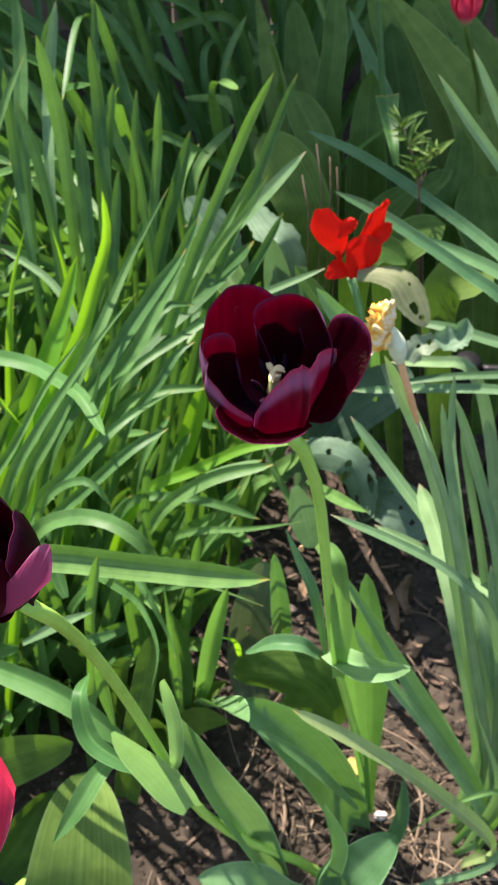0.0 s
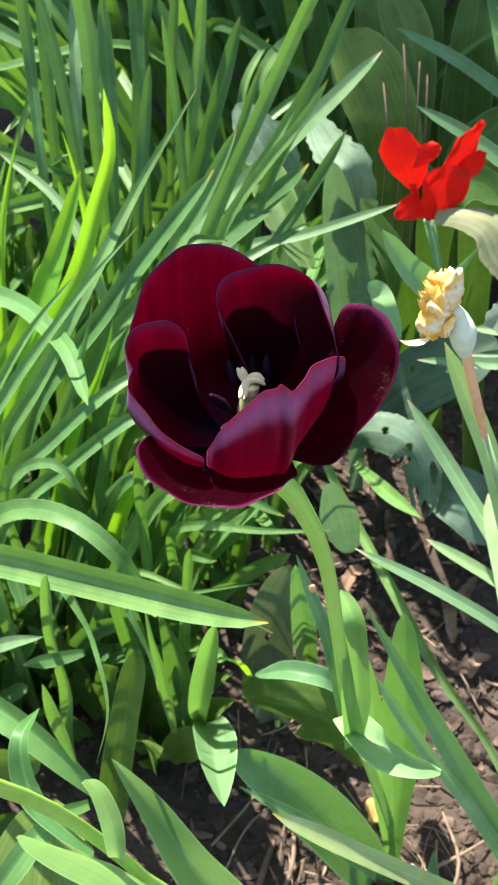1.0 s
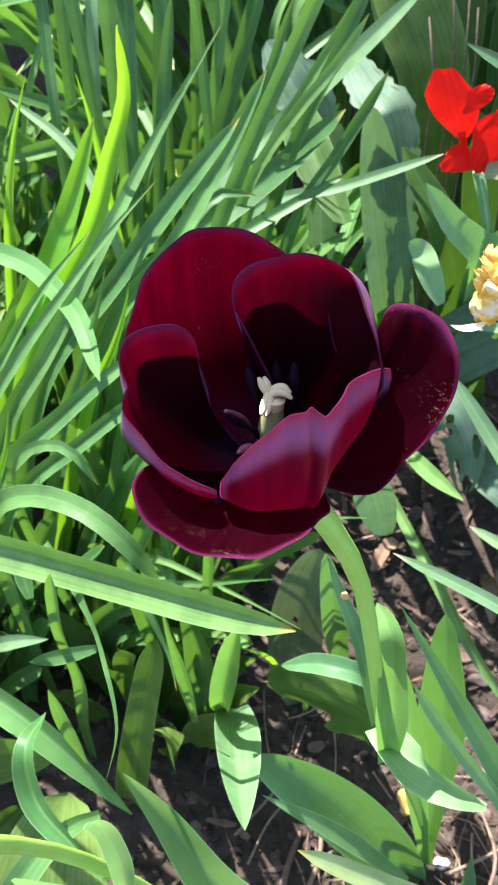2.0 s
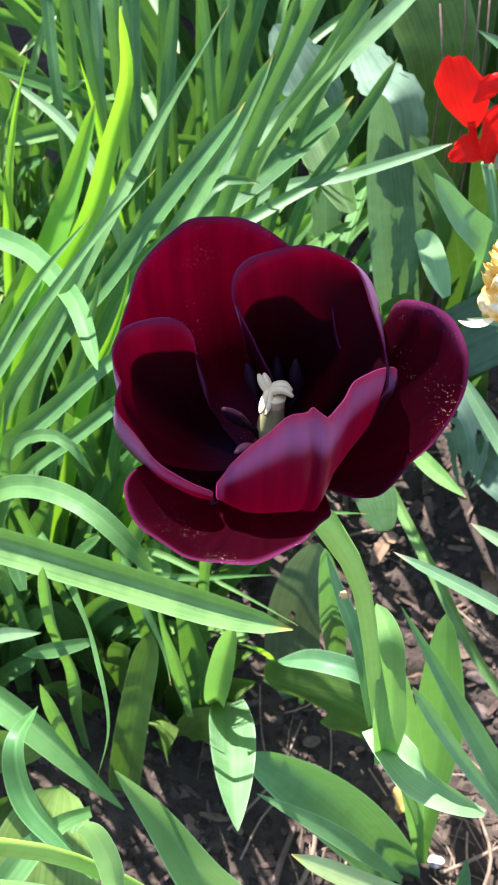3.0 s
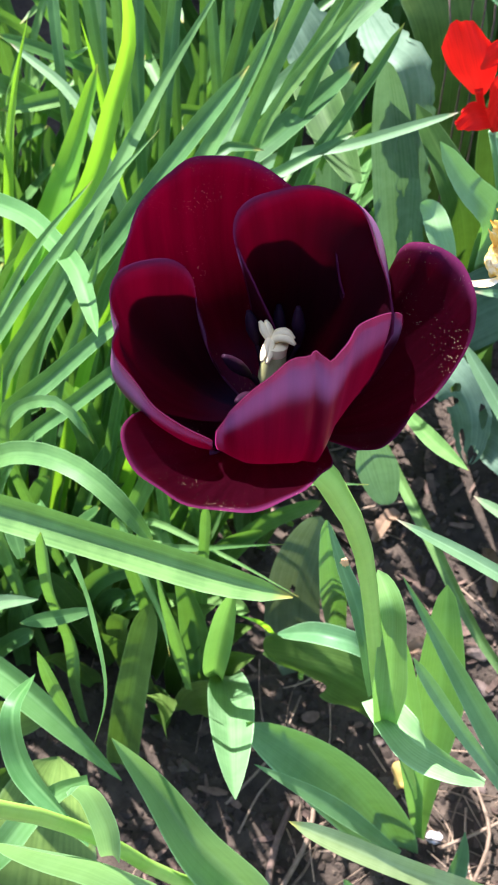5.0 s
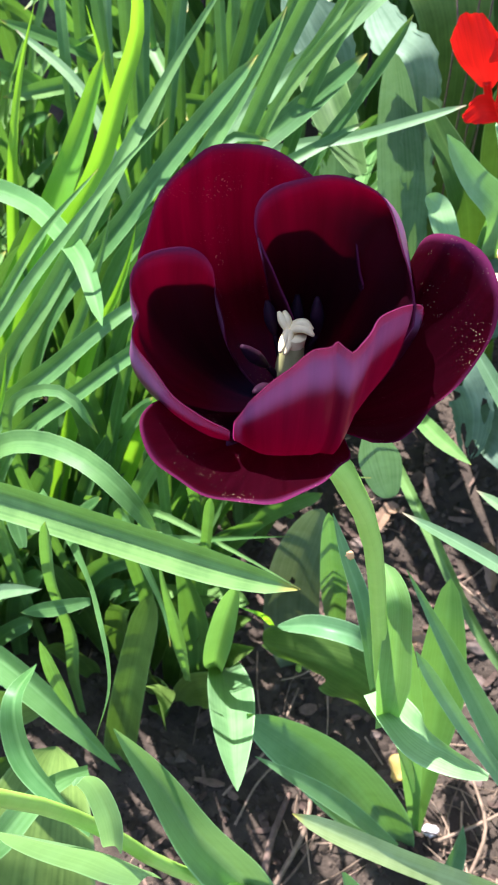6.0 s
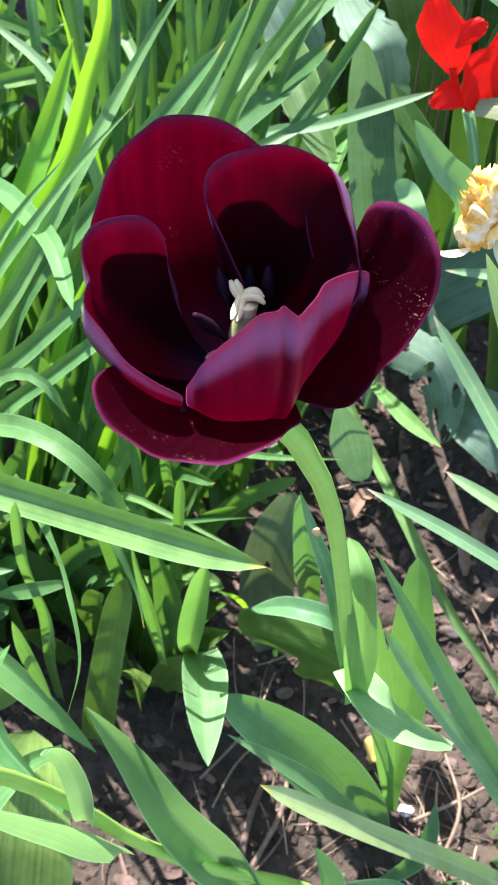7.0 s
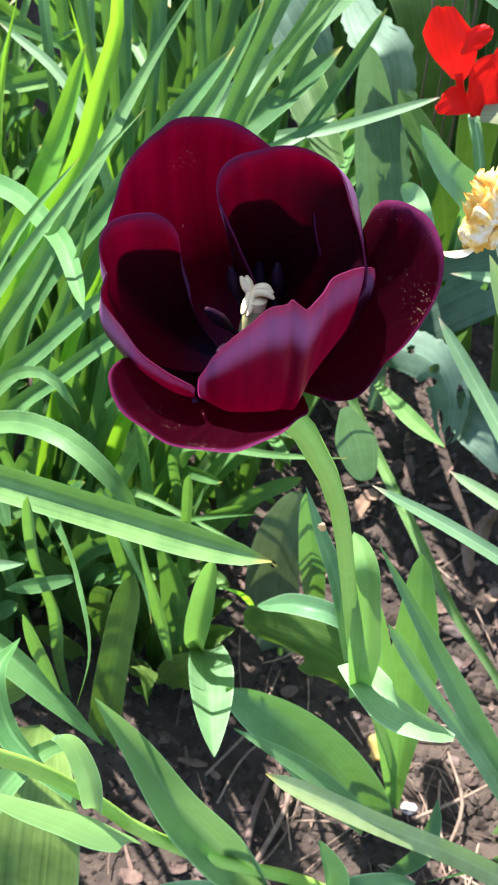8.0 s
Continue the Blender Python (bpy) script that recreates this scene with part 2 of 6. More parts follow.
DAFF_GREY = leaf_material("grey_daffodil_leaf", (0.125, 0.25, 0.10), (0.245, 0.40, 0.18), (0.23, 0.46, 0.10), gloss=0.3, rough=0.42, through_share=0.26, tipc=(0.5, 0.42, 0.25))
TULIP = leaf_material("tulip_leaf", (0.090, 0.205, 0.078), (0.175, 0.335, 0.142), (0.21, 0.50, 0.05), rough=0.42, gloss=0.21, through_share=0.19, veins=34.0, rib=0.12, margin=0.8)
# darker copy of TULIP, with shade put into the colour of shaded leaves
TULIP_SHADED = leaf_material("shaded_tulip_leaf", (0.045, 0.096, 0.018), (0.112, 0.205, 0.042), (0.14, 0.31, 0.02), rough=0.5, through_share=0.18, veins=34.0, rib=0.12, margin=0.4, gloss=0.16)
EATEN = leaf_material("eaten_leaf", (0.065, 0.13, 0.072), (0.175, 0.28, 0.17), (0.16, 0.34, 0.09), gloss=0.2, rough=0.55, through_share=0.2, veins=22.0, rib=0.05)
# brighter copy of TULIP: sunlight put into the leaf colour
TULIP_LIT = leaf_material("lit_tulip_leaf", (0.125, 0.265, 0.095), (0.225, 0.41, 0.17), (0.30, 0.58, 0.14), rough=0.42, gloss=0.24, through_share=0.36, veins=34.0, rib=0.1, margin=1.0)
BLEACHED = leaf_material("bleached_leaf", (0.080, 0.115, 0.045), (0.185, 0.205, 0.11), (0.20, 0.26, 0.07), gloss=0.15, rough=0.65, through_share=0.15, veins=10.0, rib=0.0)
WORN = leaf_material("worn_leaf", (0.115, 0.175, 0.095), (0.275, 0.35, 0.235), (0.22, 0.32, 0.10), rough=0.6, through_share=0.2, veins=16.0, rib=0.05)
STEM = leaf_material("stem_green", (0.35, 0.58, 0.075), (0.50, 0.74, 0.14), (0.4, 0.6, 0.1), rough=0.4, through_share=0.12, veins=10.0, rib=0.0, tone=(1.0, 1.12))
_p = STEM.node_tree.nodes["Principled BSDF"]
_p.inputs["Subsurface Weight"].default_value, _p.inputs["Subsurface Scale"].default_value = 0.1, 0.004
_p.inputs["Subsurface Radius"].default_value = (0.7, 1.0, 0.3)
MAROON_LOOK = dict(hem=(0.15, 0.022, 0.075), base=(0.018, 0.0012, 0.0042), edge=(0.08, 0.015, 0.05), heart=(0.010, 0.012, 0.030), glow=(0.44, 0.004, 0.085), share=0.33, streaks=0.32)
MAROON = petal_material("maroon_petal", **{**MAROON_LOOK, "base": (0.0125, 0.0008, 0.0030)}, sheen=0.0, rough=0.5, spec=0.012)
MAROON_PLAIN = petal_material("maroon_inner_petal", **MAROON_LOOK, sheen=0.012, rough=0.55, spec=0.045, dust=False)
# edge and bloom colours also carry the lilac sheen of the curled rims
OUTSIDE = petal_material("maroon_petal_outside", base=(0.034, 0.0020, 0.009), edge=(0.40, 0.18, 0.34), heart=(0.05, 0.004, 0.015), glow=(0.90, 0.06, 0.36), share=0.26, streaks=0.25, sheen=0.03, rough=0.36, spec=0.17, dust=False, bloom_sheen=(0.15, 0.048, 0.115), sheen_from=0.80, rim=True)
# shaded copy of the maroon: the leaning flower's shade is in the material
MAROON_SHADED = petal_material("shaded_maroon_petal", **{**MAROON_LOOK, "share": 0.05, "base": (0.022, 0.0014, 0.006)}, sheen=0.0, rough=0.5, spec=0.05, dust=False)
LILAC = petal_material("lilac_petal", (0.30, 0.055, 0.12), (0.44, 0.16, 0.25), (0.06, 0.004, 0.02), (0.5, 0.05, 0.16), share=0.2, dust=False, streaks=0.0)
RED = petal_material("red_petal", (0.75, 0.012, 0.006), (0.8, 0.03, 0.01), (0.5, 0.02, 0.01), (0.9, 0.02, 0.01), sheen=0.1, sheen_tint=(1, 0.4, 0.3), dust=False)
PINK = petal_material("pink_petal", (0.58, 0.035, 0.085), (0.75, 0.2, 0.25), (0.5, 0.3, 0.2), (0.8, 0.1, 0.12), sheen=0.15, sheen_tint=(1, 0.6, 0.7), dust=False)
CREAM = rough_material("cream_stigma", [(0.3, (0.80, 0.65, 0.30)), (0.7, (0.90, 0.77, 0.42))], 300, 0.5, 0.3, 0.0005)
OVARY = rough_material("ovary_green", [(0.3, (0.32, 0.34, 0.12)), (0.7, (0.45, 0.44, 0.20))], 200, 0.45, 0.2, 0.0005)
ANTHER = rough_material("dark_anther", [(0.3, (0.006, 0.003, 0.009)), (0.7, (0.022, 0.005, 0.013))], 400, 0.6, 0.5, 0.0005, spec=0.1)
HUSK = rough_material("withered_petal", [(0.36, (0.78, 0.30, 0.015)), (0.48, (0.86, 0.54, 0.11)), (0.60, (0.90, 0.80, 0.58))], 130, 0.6, 0.5, 0.001)
SPATHE = rough_material("dry_spathe", [(0.3, (0.50, 0.25, 0.10)), (0.7, (0.66, 0.40, 0.2))], 220, 0.7, 0.4, 0.001)
SEEDPOD = rough_material("seed_pod", [(0.3, (0.46, 0.53, 0.34)), (0.7, (0.62, 0.67, 0.48))], 120, 0.45, 0.2, 0.0006)
SOIL = rough_material("soil", [(0.25, (0.019, 0.015, 0.011)), (0.5, (0.047, 0.036, 0.025)), (0.8, (0.098, 0.076, 0.053))], 60, 0.92, 0.9, 0.006, scale2=9.0)
CLOD = rough_material("soil_clod", [(0.25, (0.028, 0.022, 0.016)), (0.6, (0.070, 0.053, 0.037)), (0.85, (0.125, 0.096, 0.068))], 140, 0.9, 0.8, 0.002, per_object=0.5)
STRAW = rough_material("dry_straw", [(0.3, (0.16, 0.11, 0.07)), (0.7, (0.36, 0.27, 0.18))], 160, 0.75, 0.3, 0.001, per_object=0.5)
TWIG = rough_material("twig_bark", [(0.3, (0.085, 0.055, 0.04)), (0.7, (0.21, 0.145, 0.105))], 200, 0.8, 0.5, 0.001)
SHELL = rough_material("white_stone", [(0.3, (0.55, 0.52, 0.48)), (0.7, (0.75, 0.72, 0.68))], 120, 0.4, 0.3, 0.001)
STONE = rough_material("brown_stone", [(0.3, (0.09, 0.065, 0.05)), (0.7, (0.21, 0.16, 0.125))], 120, 0.75, 0.4, 0.001)
DEADLEAF = rough_material("dead_leaf", [(0.3, (0.17, 0.105, 0.06)), (0.7, (0.34, 0.23, 0.14))], 120, 0.75, 0.5, 0.001)
CHIP = rough_material("bark_chip", [(0.3, (0.05, 0.033, 0.024)), (0.7, (0.17, 0.115, 0.08))], 160, 0.85, 0.5, 0.001, per_object=0.6)
YELLOWLEAF = rough_material("yellow_leaf", [(0.3, (0.45, 0.30, 0.06)), (0.7, (0.6, 0.44, 0.14))], 120, 0.65, 0.4, 0.001)
BLACK = rough_material("black_post", [(0.3, (0.004, 0.004, 0.005)), (0.7, (0.011, 0.011, 0.012))], 160, 0.45, 0.3, 0.001)
SHADE_BOARDS = rough_material("weathered_timber", [(0.3, (0.10, 0.07, 0.05)), (0.7, (0.22, 0.17, 0.12))], 40, 0.85, 0.4, 0.002)


# ---- building blocks ----
def part(name, bm, material, parent, label=""):
    me = bpy.data.meshes.new(name)
    bm.to_mesh(me)
    bm.free()
    me.materials.append(material)
    for poly in me.polygons:
        poly.use_smooth = True
    ob = new(name, me)
    ob.parent = parent
    if label:
        ob["label"] = label
    return ob


def plant(name, base, label, category, group=""):
    ob = new(name)
    ob.location = base
    ob.empty_display_size = 0.02
    return tagged(ob, label, category, group)


def spline(pts, n):
    """n + 1 points on a smooth curve through pts, with even steps."""
    p = [Vector(q) for q in pts]
    p = [p[0] * 2 - p[1], *p, p[-1] * 2 - p[-2]]
    fine = []
    for i in range(1, len(p) - 2):
        a, b, c, d = p[i - 1:i + 3]
        t1 = max(1e-5, (b - a).length) ** 0.5
        t2 = t1 + max(1e-5, (c - b).length) ** 0.5
        t3 = t2 + max(1e-5, (d - c).length) ** 0.5
        for k in range(16):
            t = t1 + (t2 - t1) * k / 16
            ab, bc, cd = a.lerp(b, t / t1), b.lerp(c, (t - t1) / (t2 - t1)), c.lerp(d, (t - t2) / (t3 - t2))
            fine.append(ab.lerp(bc, t / t2).lerp(bc.lerp(cd, (t - t1) / (t3 - t1)), (t - t1) / (t2 - t1)))
    fine.append(p[-2])
    run = [0.0]
    for a, b in zip(fine, fine[1:]):
        run.append(run[-1] + (b - a).length)
    out, j = [], 0
    for i in range(n + 1):
        want = run[-1] * i / n
        while j < len(run) - 2 and run[j + 1] < want:
            j += 1
        f = (want - run[j]) / max(1e-9, run[j + 1] - run[j])
        out.append(fine[j].lerp(fine[j + 1], min(1, f)))
    return out


SHAPES = {
    "strap": lambda s: min(1.0, 0.62 + 0.9 * s) * (1 - 0.28 * max(0.0, (s - 0.45) / 0.55)) * max(0.0, 1 - max(0.0, (s - 0.90) / 0.10) ** 2.2) ** 0.6,
    "spear": lambda s: (0.38 + 0.62 * min(1.0, s / 0.66) ** 1.3) * math.sqrt(max(0.0, 1 - max(0.0, (s - 0.6) / 0.4) ** 1.7)),
    "spear2": lambda s: (0.55 + 0.45 * math.sin(min(1.0, s / 0.45) * math.pi / 2)) * (1 - max(0.0, (s - 0.4) / 0.6) ** 1.9) ** 0.8,
    "oval": lambda s: max(0.12, math.sin(math.pi * min(1.0, 0.12 + 0.88 * s) ** 0.95) ** 0.62),
    "paddle": lambda s: (0.42 + 0.58 * min(1.0, s / 0.86) ** 2.2) * math.sqrt(max(0.0, 1 - max(0.0, (s - 0.86) / 0.14) ** 2)),
    "wedge": lambda s: 0.25 + 0.75 * s,
    "grass": lambda s: min(1.0, 0.5 + 1.4 * s) * (1 - max(0.0, (s - 0.3) / 0.7) ** 1.6),
    "lance": lambda s: (0.42 + 0.58 * math.sin(min(1.0, s / 0.55) * math.pi / 2)) * (1 - max(0.0, (s - 0.45) / 0.55) ** 2.2) ** 0.9,
    "broad": lambda s: (0.30 + 0.70 * math.sin(min(1.0, s / 0.5) * math.pi / 2)) * math.sqrt(max(0.0, 1 - max(0.0, (s - 0.5) / 0.5) ** 2.3)),
}


def blade(parent, pts, width, shape="strap", material=None, turn=0, twist=0, fold=0.25, wave=0.012, holes=(), name="leaf", label="", facing=(0, -0.62, 0.78), ragged=0.0):
    """A leaf along pts (from its foot to its tip): a channelled sheet, turned about its own line, with holes eaten out of it."""
    base = parent.location if parent.parent is None else parent.parent.location
    n, m = (120, 48) if holes or ragged else (40, 8)
    line = spline(pts, n)
    prof = SHAPES[shape]
    bm = bmesh.new()
    uvl = bm.loops.layers.uv.new("UVMap")
    rows, face = [], Vector(facing)
    ph = random.random() * 6
    for i, c in enumerate(line):
        s = i / n
        t = (line[min(n, i + 1)] - line[max(0, i - 1)]).normalized()
        nrm = (face - t * face.dot(t)).normalized()
        nrm = Matrix.Rotation(radians(turn + twist * (s - 0.5)), 3, t) @ nrm
        side = t.cross(nrm)
        w = max(prof(s), 0.02) * width / 2 * (1 + 0.05 * math.sin(7 * s + ph))
        c = c + side * (0.03 * width * math.sin(5 * s + 2 * ph) * s)
        row = []
        for j in range(m + 1):
            u = 2 * j / m - 1
            up = fold * w * (abs(u) ** 1.25 - 0.45) + wave * width * math.sin(9 * s + ph + (2 if u > 0 else 0)) * u * u
            ww = w * (1 + (ragged * noise.noise(c * 240 + side * (3 if u > 0 else -3)) if abs(u) > 0.8 else 0))
            row.append((bm.verts.new(c + side * u * ww + nrm * up - base), (j / m, s)))
        rows.append(row)
    for i in range(n):
        for j in range(m):
            q = (rows[i][j], rows[i][j + 1], rows[i + 1][j + 1], rows[i + 1][j])
            cu, cv = sum(x[1][0] for x in q) / 4, sum(x[1][1] for x in q) / 4
            if any(((cu - a) / ra) ** 2 + ((cv - b) / rb) ** 2 < 1 + 0.7 * noise.noise((cu * 14, cv * 22, a * 9)) for a, b, ra, rb in holes):
                continue
            f = bm.faces.new([x[0] for x in q])
            for loop, x in zip(f.loops, q):
                loop[uvl].uv = x[1]
    return part(name, bm, material, parent, label)


def tube(parent, pts, radii, material, name="stem", label="", sides=10, n=18, flat=1.0):
    """A round or flattened stem along pts; radii from foot to tip."""
    base = parent.location if parent.parent is None else parent.parent.location
    line = spline(pts, n)
    bm = bmesh.new()
    uvl = bm.loops.layers.uv.new("UVMap")
    rings, ref = [], Vector((0.3, -1, 0.2))
    for i, c in enumerate(line):
        s = i / n
        t = (line[min(n, i + 1)] - line[max(0, i - 1)]).normalized()
        a = (ref - t * ref.dot(t)).normalized()
        b = t.cross(a)
        k = s * (len(radii) - 1)
        lo = min(int(k), len(radii) - 2)
        r = radii[lo] * (1 - (k - lo)) + radii[lo + 1] * (k - lo)
        rings.append([bm.verts.new(c + (a * flat * math.cos(2 * math.pi * q / sides) + b * math.sin(2 * math.pi * q / sides)) * r - base) for q in range(sides)])
    for i in range(n):
        for q in range(sides):
            f = bm.faces.new((rings[i][q], rings[i][(q + 1) % sides], rings[i + 1][(q + 1) % sides], rings[i + 1][q]))
            for loop, uvv in zip(f.loops, ((q / sides, i / n), ((q + 1) / sides, i / n), ((q + 1) / sides, (i + 1) / n), (q / sides, (i + 1) / n))):
                loop[uvl].uv = uvv
    bm.faces.new(rings[0][::-1])
    bm.faces.new(rings[-1])
    return part(name, bm, material, parent, label)


def petal(parent, foot, belly, tip, left, right, material, curl=(0, 0, 0), ripple=0.0006, label="", blunt=2.4):
    """One petal: a cupped sheet with its foot, middle, tip and two shoulders; curl bends the margins."""
    base = parent.location
    foot, belly, tip, left, right, curl = map(Vector, (foot, belly, tip, left, right, curl))
    ctrl = belly * 2 - (foot + tip) * 0.5
    n = 30

    def mid(s):
        return foot * (1 - s) ** 2 + ctrl * 2 * s * (1 - s) + tip * s * s

    def form(s):
        return 0.20 + 0.80 * math.sin(min(1.0, s / 0.56) * math.pi / 2) ** 0.8

    half, back = (right - left) / 2, (left + right) / 2 - mid(0.62)
    bm = bmesh.new()
    uvl = bm.loops.layers.uv.new("UVMap")
    rows, ph = [], random.random() * 9
    for i in range(n + 1):
        s = i / n
        row = []
        for j in range(n + 1):
            u = 2 * j / n - 1
            sp = s * (1 - 0.38 * abs(u) ** blunt)
            f = form(sp)
            q = mid(sp) + half * u * f + back * f * u * u + curl * (abs(u) ** 7 * f * sp + 0.7 * s ** 9)
            edge = max(abs(u), s) ** 8
            side_ = half.normalized().cross(tip - foot).normalized()
            q += side_ * (ripple * edge * (math.sin(9 * u + ph) + 0.6 * math.sin(23 * u + 2 * ph)) * sp)
            q += Vector((noise.noise(q * 60 + Vector((ph, 0, 0))), noise.noise(q * 60 + Vector((0, ph, 0))), noise.noise(q * 60))) * ripple
            row.append((bm.verts.new(q - base), (j / n, s)))
        rows.append(row)
    for i in range(n):
        for j in range(n):
            qd = (rows[i][j], rows[i][j + 1], rows[i + 1][j + 1], rows[i + 1][j])
            fc = bm.faces.new([x[0] for x in qd])
            for loop, x in zip(fc.loops, qd):
                loop[uvl].uv = x[1]
    return part("petal", bm, material, parent, label)


def rim_petal(parent, foot, rim, inside, outside, belly=(0, 0, 0), crease=0.0, fold_at=0.5, ripple=0.0004, axis=(0.10, -0.12, 1.0), thick=0.00035, swell=(0.75, 1.06, 0.42), lip=(0, 0.5, 0.2), label=""):
    """A cupped petal that spreads from its foot to a wavy rim: an inner and an outer skin of different colour, joined along the margin."""
    base, foot, belly = parent.location, Vector(foot), Vector(belly)
    up = Vector(axis).normalized()
    n, m = 26, 60
    line = spline(rim, m)
    ph = random.random() * 9
    grid = []
    for i in range(n + 1):
        s = (i / n) ** 0.9
        row = []
        for j, r in enumerate(line):
            u = j / m
            rel = r - foot
            h = rel.dot(up)
            out_ = rel - up * h
            p1, p2 = foot + out_ * swell[0], foot + out_ * swell[1] + up * h * swell[2]
            q = foot * (1 - s) ** 3 + p1 * 3 * s * (1 - s) ** 2 + p2 * 3 * s * s * (1 - s) + r * s ** 3
            q += belly * (4 * s * (1 - s)) * math.sin(math.pi * u)
            o = out_.normalized()
            q -= o * crease * math.exp(-((u - fold_at) / 0.028) ** 2) * s
            q += (o + up * 0.45) * lip[0] * math.exp(-((s - 0.87) / 0.10) ** 2 - ((u - lip[1]) / lip[2]) ** 2)
            q += o * ripple * s ** 6 * (math.sin(17 * u + ph) + 0.6 * math.sin(41 * u + 2 * ph))
            q += o * 0.0005 * s * s * (1 - s) * (math.sin(21 * u + ph) + 0.6 * math.sin(47 * u + 3 * ph) + 0.8 * noise.noise((u * 9, s * 2, ph)))
            q += Vector((noise.noise(q * 70 + Vector((ph, 0, 0))), noise.noise(q * 70 + Vector((0, ph, 0))), noise.noise(q * 70))) * ripple * s
            row.append(q)
        grid.append(row)
    bm = bmesh.new()
    uvl = bm.loops.layers.uv.new("UVMap")
    skins = []
    for skin in (0, 1):
        rows = []
        for i in range(n + 1):
            row = []
            for j in range(m + 1):
                a = grid[min(n, i + 1)][j] - grid[max(0, i - 1)][j]
                b = grid[max(1, i)][min(m, j + 1)] - grid[max(1, i)][max(0, j - 1)]
                nrm = a.cross(b).normalized()
                rel = grid[i][j] - foot
                away = rel - up * rel.dot(up) - up * 0.004
                if nrm.dot(away) < 0:
                    nrm = -nrm
                row.append((bm.verts.new(grid[i][j] + nrm * thick * skin - base), (j / m, i / n)))
            rows.append(row)
        skins.append(rows)

    def quad(qd, k):
        f = bm.faces.new([x[0] for x in qd])
        f.material_index, f.smooth = k, True
        for loop, x in zip(f.loops, qd):
            loop[uvl].uv = x[1]

    for k, rows in enumerate(skins):
        for i in range(n):
            for j in range(m):
                quad((rows[i][j], rows[i][j + 1], rows[i + 1][j + 1], rows[i + 1][j]), k)
    a, b = skins
    for j in range(m):
        quad((a[n][j], a[n][j + 1], b[n][j + 1], b[n][j]), 0)
    ob = part("petal", bm, inside, parent, label)
    ob.data.materials.append(outside)
    return ob


def lump(parent, centre, radii, material, name, label="", rough=0.25, freq=3.0, seg=12):
    """An uneven rounded body."""
    bm = bmesh.new()
    bmesh.ops.create_uvsphere(bm, u_segments=seg, v_segments=max(6, seg * 2 // 3), radius=1)
    off = Vector((random.random() * 50, 0, 0))
    for v in bm.verts:
        d = 1 + rough * noise.noise(v.co * freq + off)
        v.co = Vector(centre) + Vector((v.co.x * radii[0] * d, v.co.y * radii[1] * d, v.co.z * radii[2] * d)) - (parent.location if parent else Vector())
    return part(name, bm, material, parent, label)


def cup_bloom(parent, origin, axis, height, spread, material, spin=0.0, breadth=0.40, blunt=2.4):
    """A tulip's six petals as a cup about axis; spread: how far the tips stand out, as a share of the height."""
    up = Vector(axis).normalized()
    a = up.orthogonal().normalized()
    b = up.cross(a)
    o = Vector(origin)
    for k in range(6):
        an = radians(60 * k + spin) + random.uniform(-0.08, 0.08)
        r, t = a * math.cos(an) + b * math.sin(an), b * math.cos(an) - a * math.sin(an)
        h = height * random.uniform(0.95, 1.04)
        rr = height * (spread if k % 2 else spread * 0.8)
        belly = o + r * height * (0.28 + spread * 0.25) + up * h * 0.42
        tip = o + r * rr + up * h
        sh = o + r * (0.16 + spread * 0.5) * height + up * h * 0.66
        petal(parent, o + r * 0.003, belly, tip, sh + t * height * breadth, sh - t * height * breadth, material, curl=r * 0.003, blunt=blunt, ripple=0.0004)


def open_bloom(parent, foot, axis, height, radius, inside, outside, spin=0.0):
    """Six broad rounded petals round an open cup."""
    up = Vector(axis).normalized()
    a = up.orthogonal().normalized()
    b = up.cross(a)
    o = Vector(foot)
    for k in range(6):
        an = radians(60 * k + spin)
        r0, h0 = radius * (1.0 if k % 2 else 0.88), height * random.uniform(0.94, 1.04)
        rim = []
        for i in range(13):
            u = i / 6 - 1
            ang = an + 0.66 * u
            rise = 0.50 + 0.50 * math.sqrt(max(0.0, 1 - abs(u) ** 2.6))
            rim.append(o + (a * math.cos(ang) + b * math.sin(ang)) * r0 * (0.72 + 0.28 * rise) + up * h0 * rise)
        rim_petal(parent, o, rim, inside, outside, axis=up, swell=(0.62, 1.02, 0.40), ripple=0.0005)


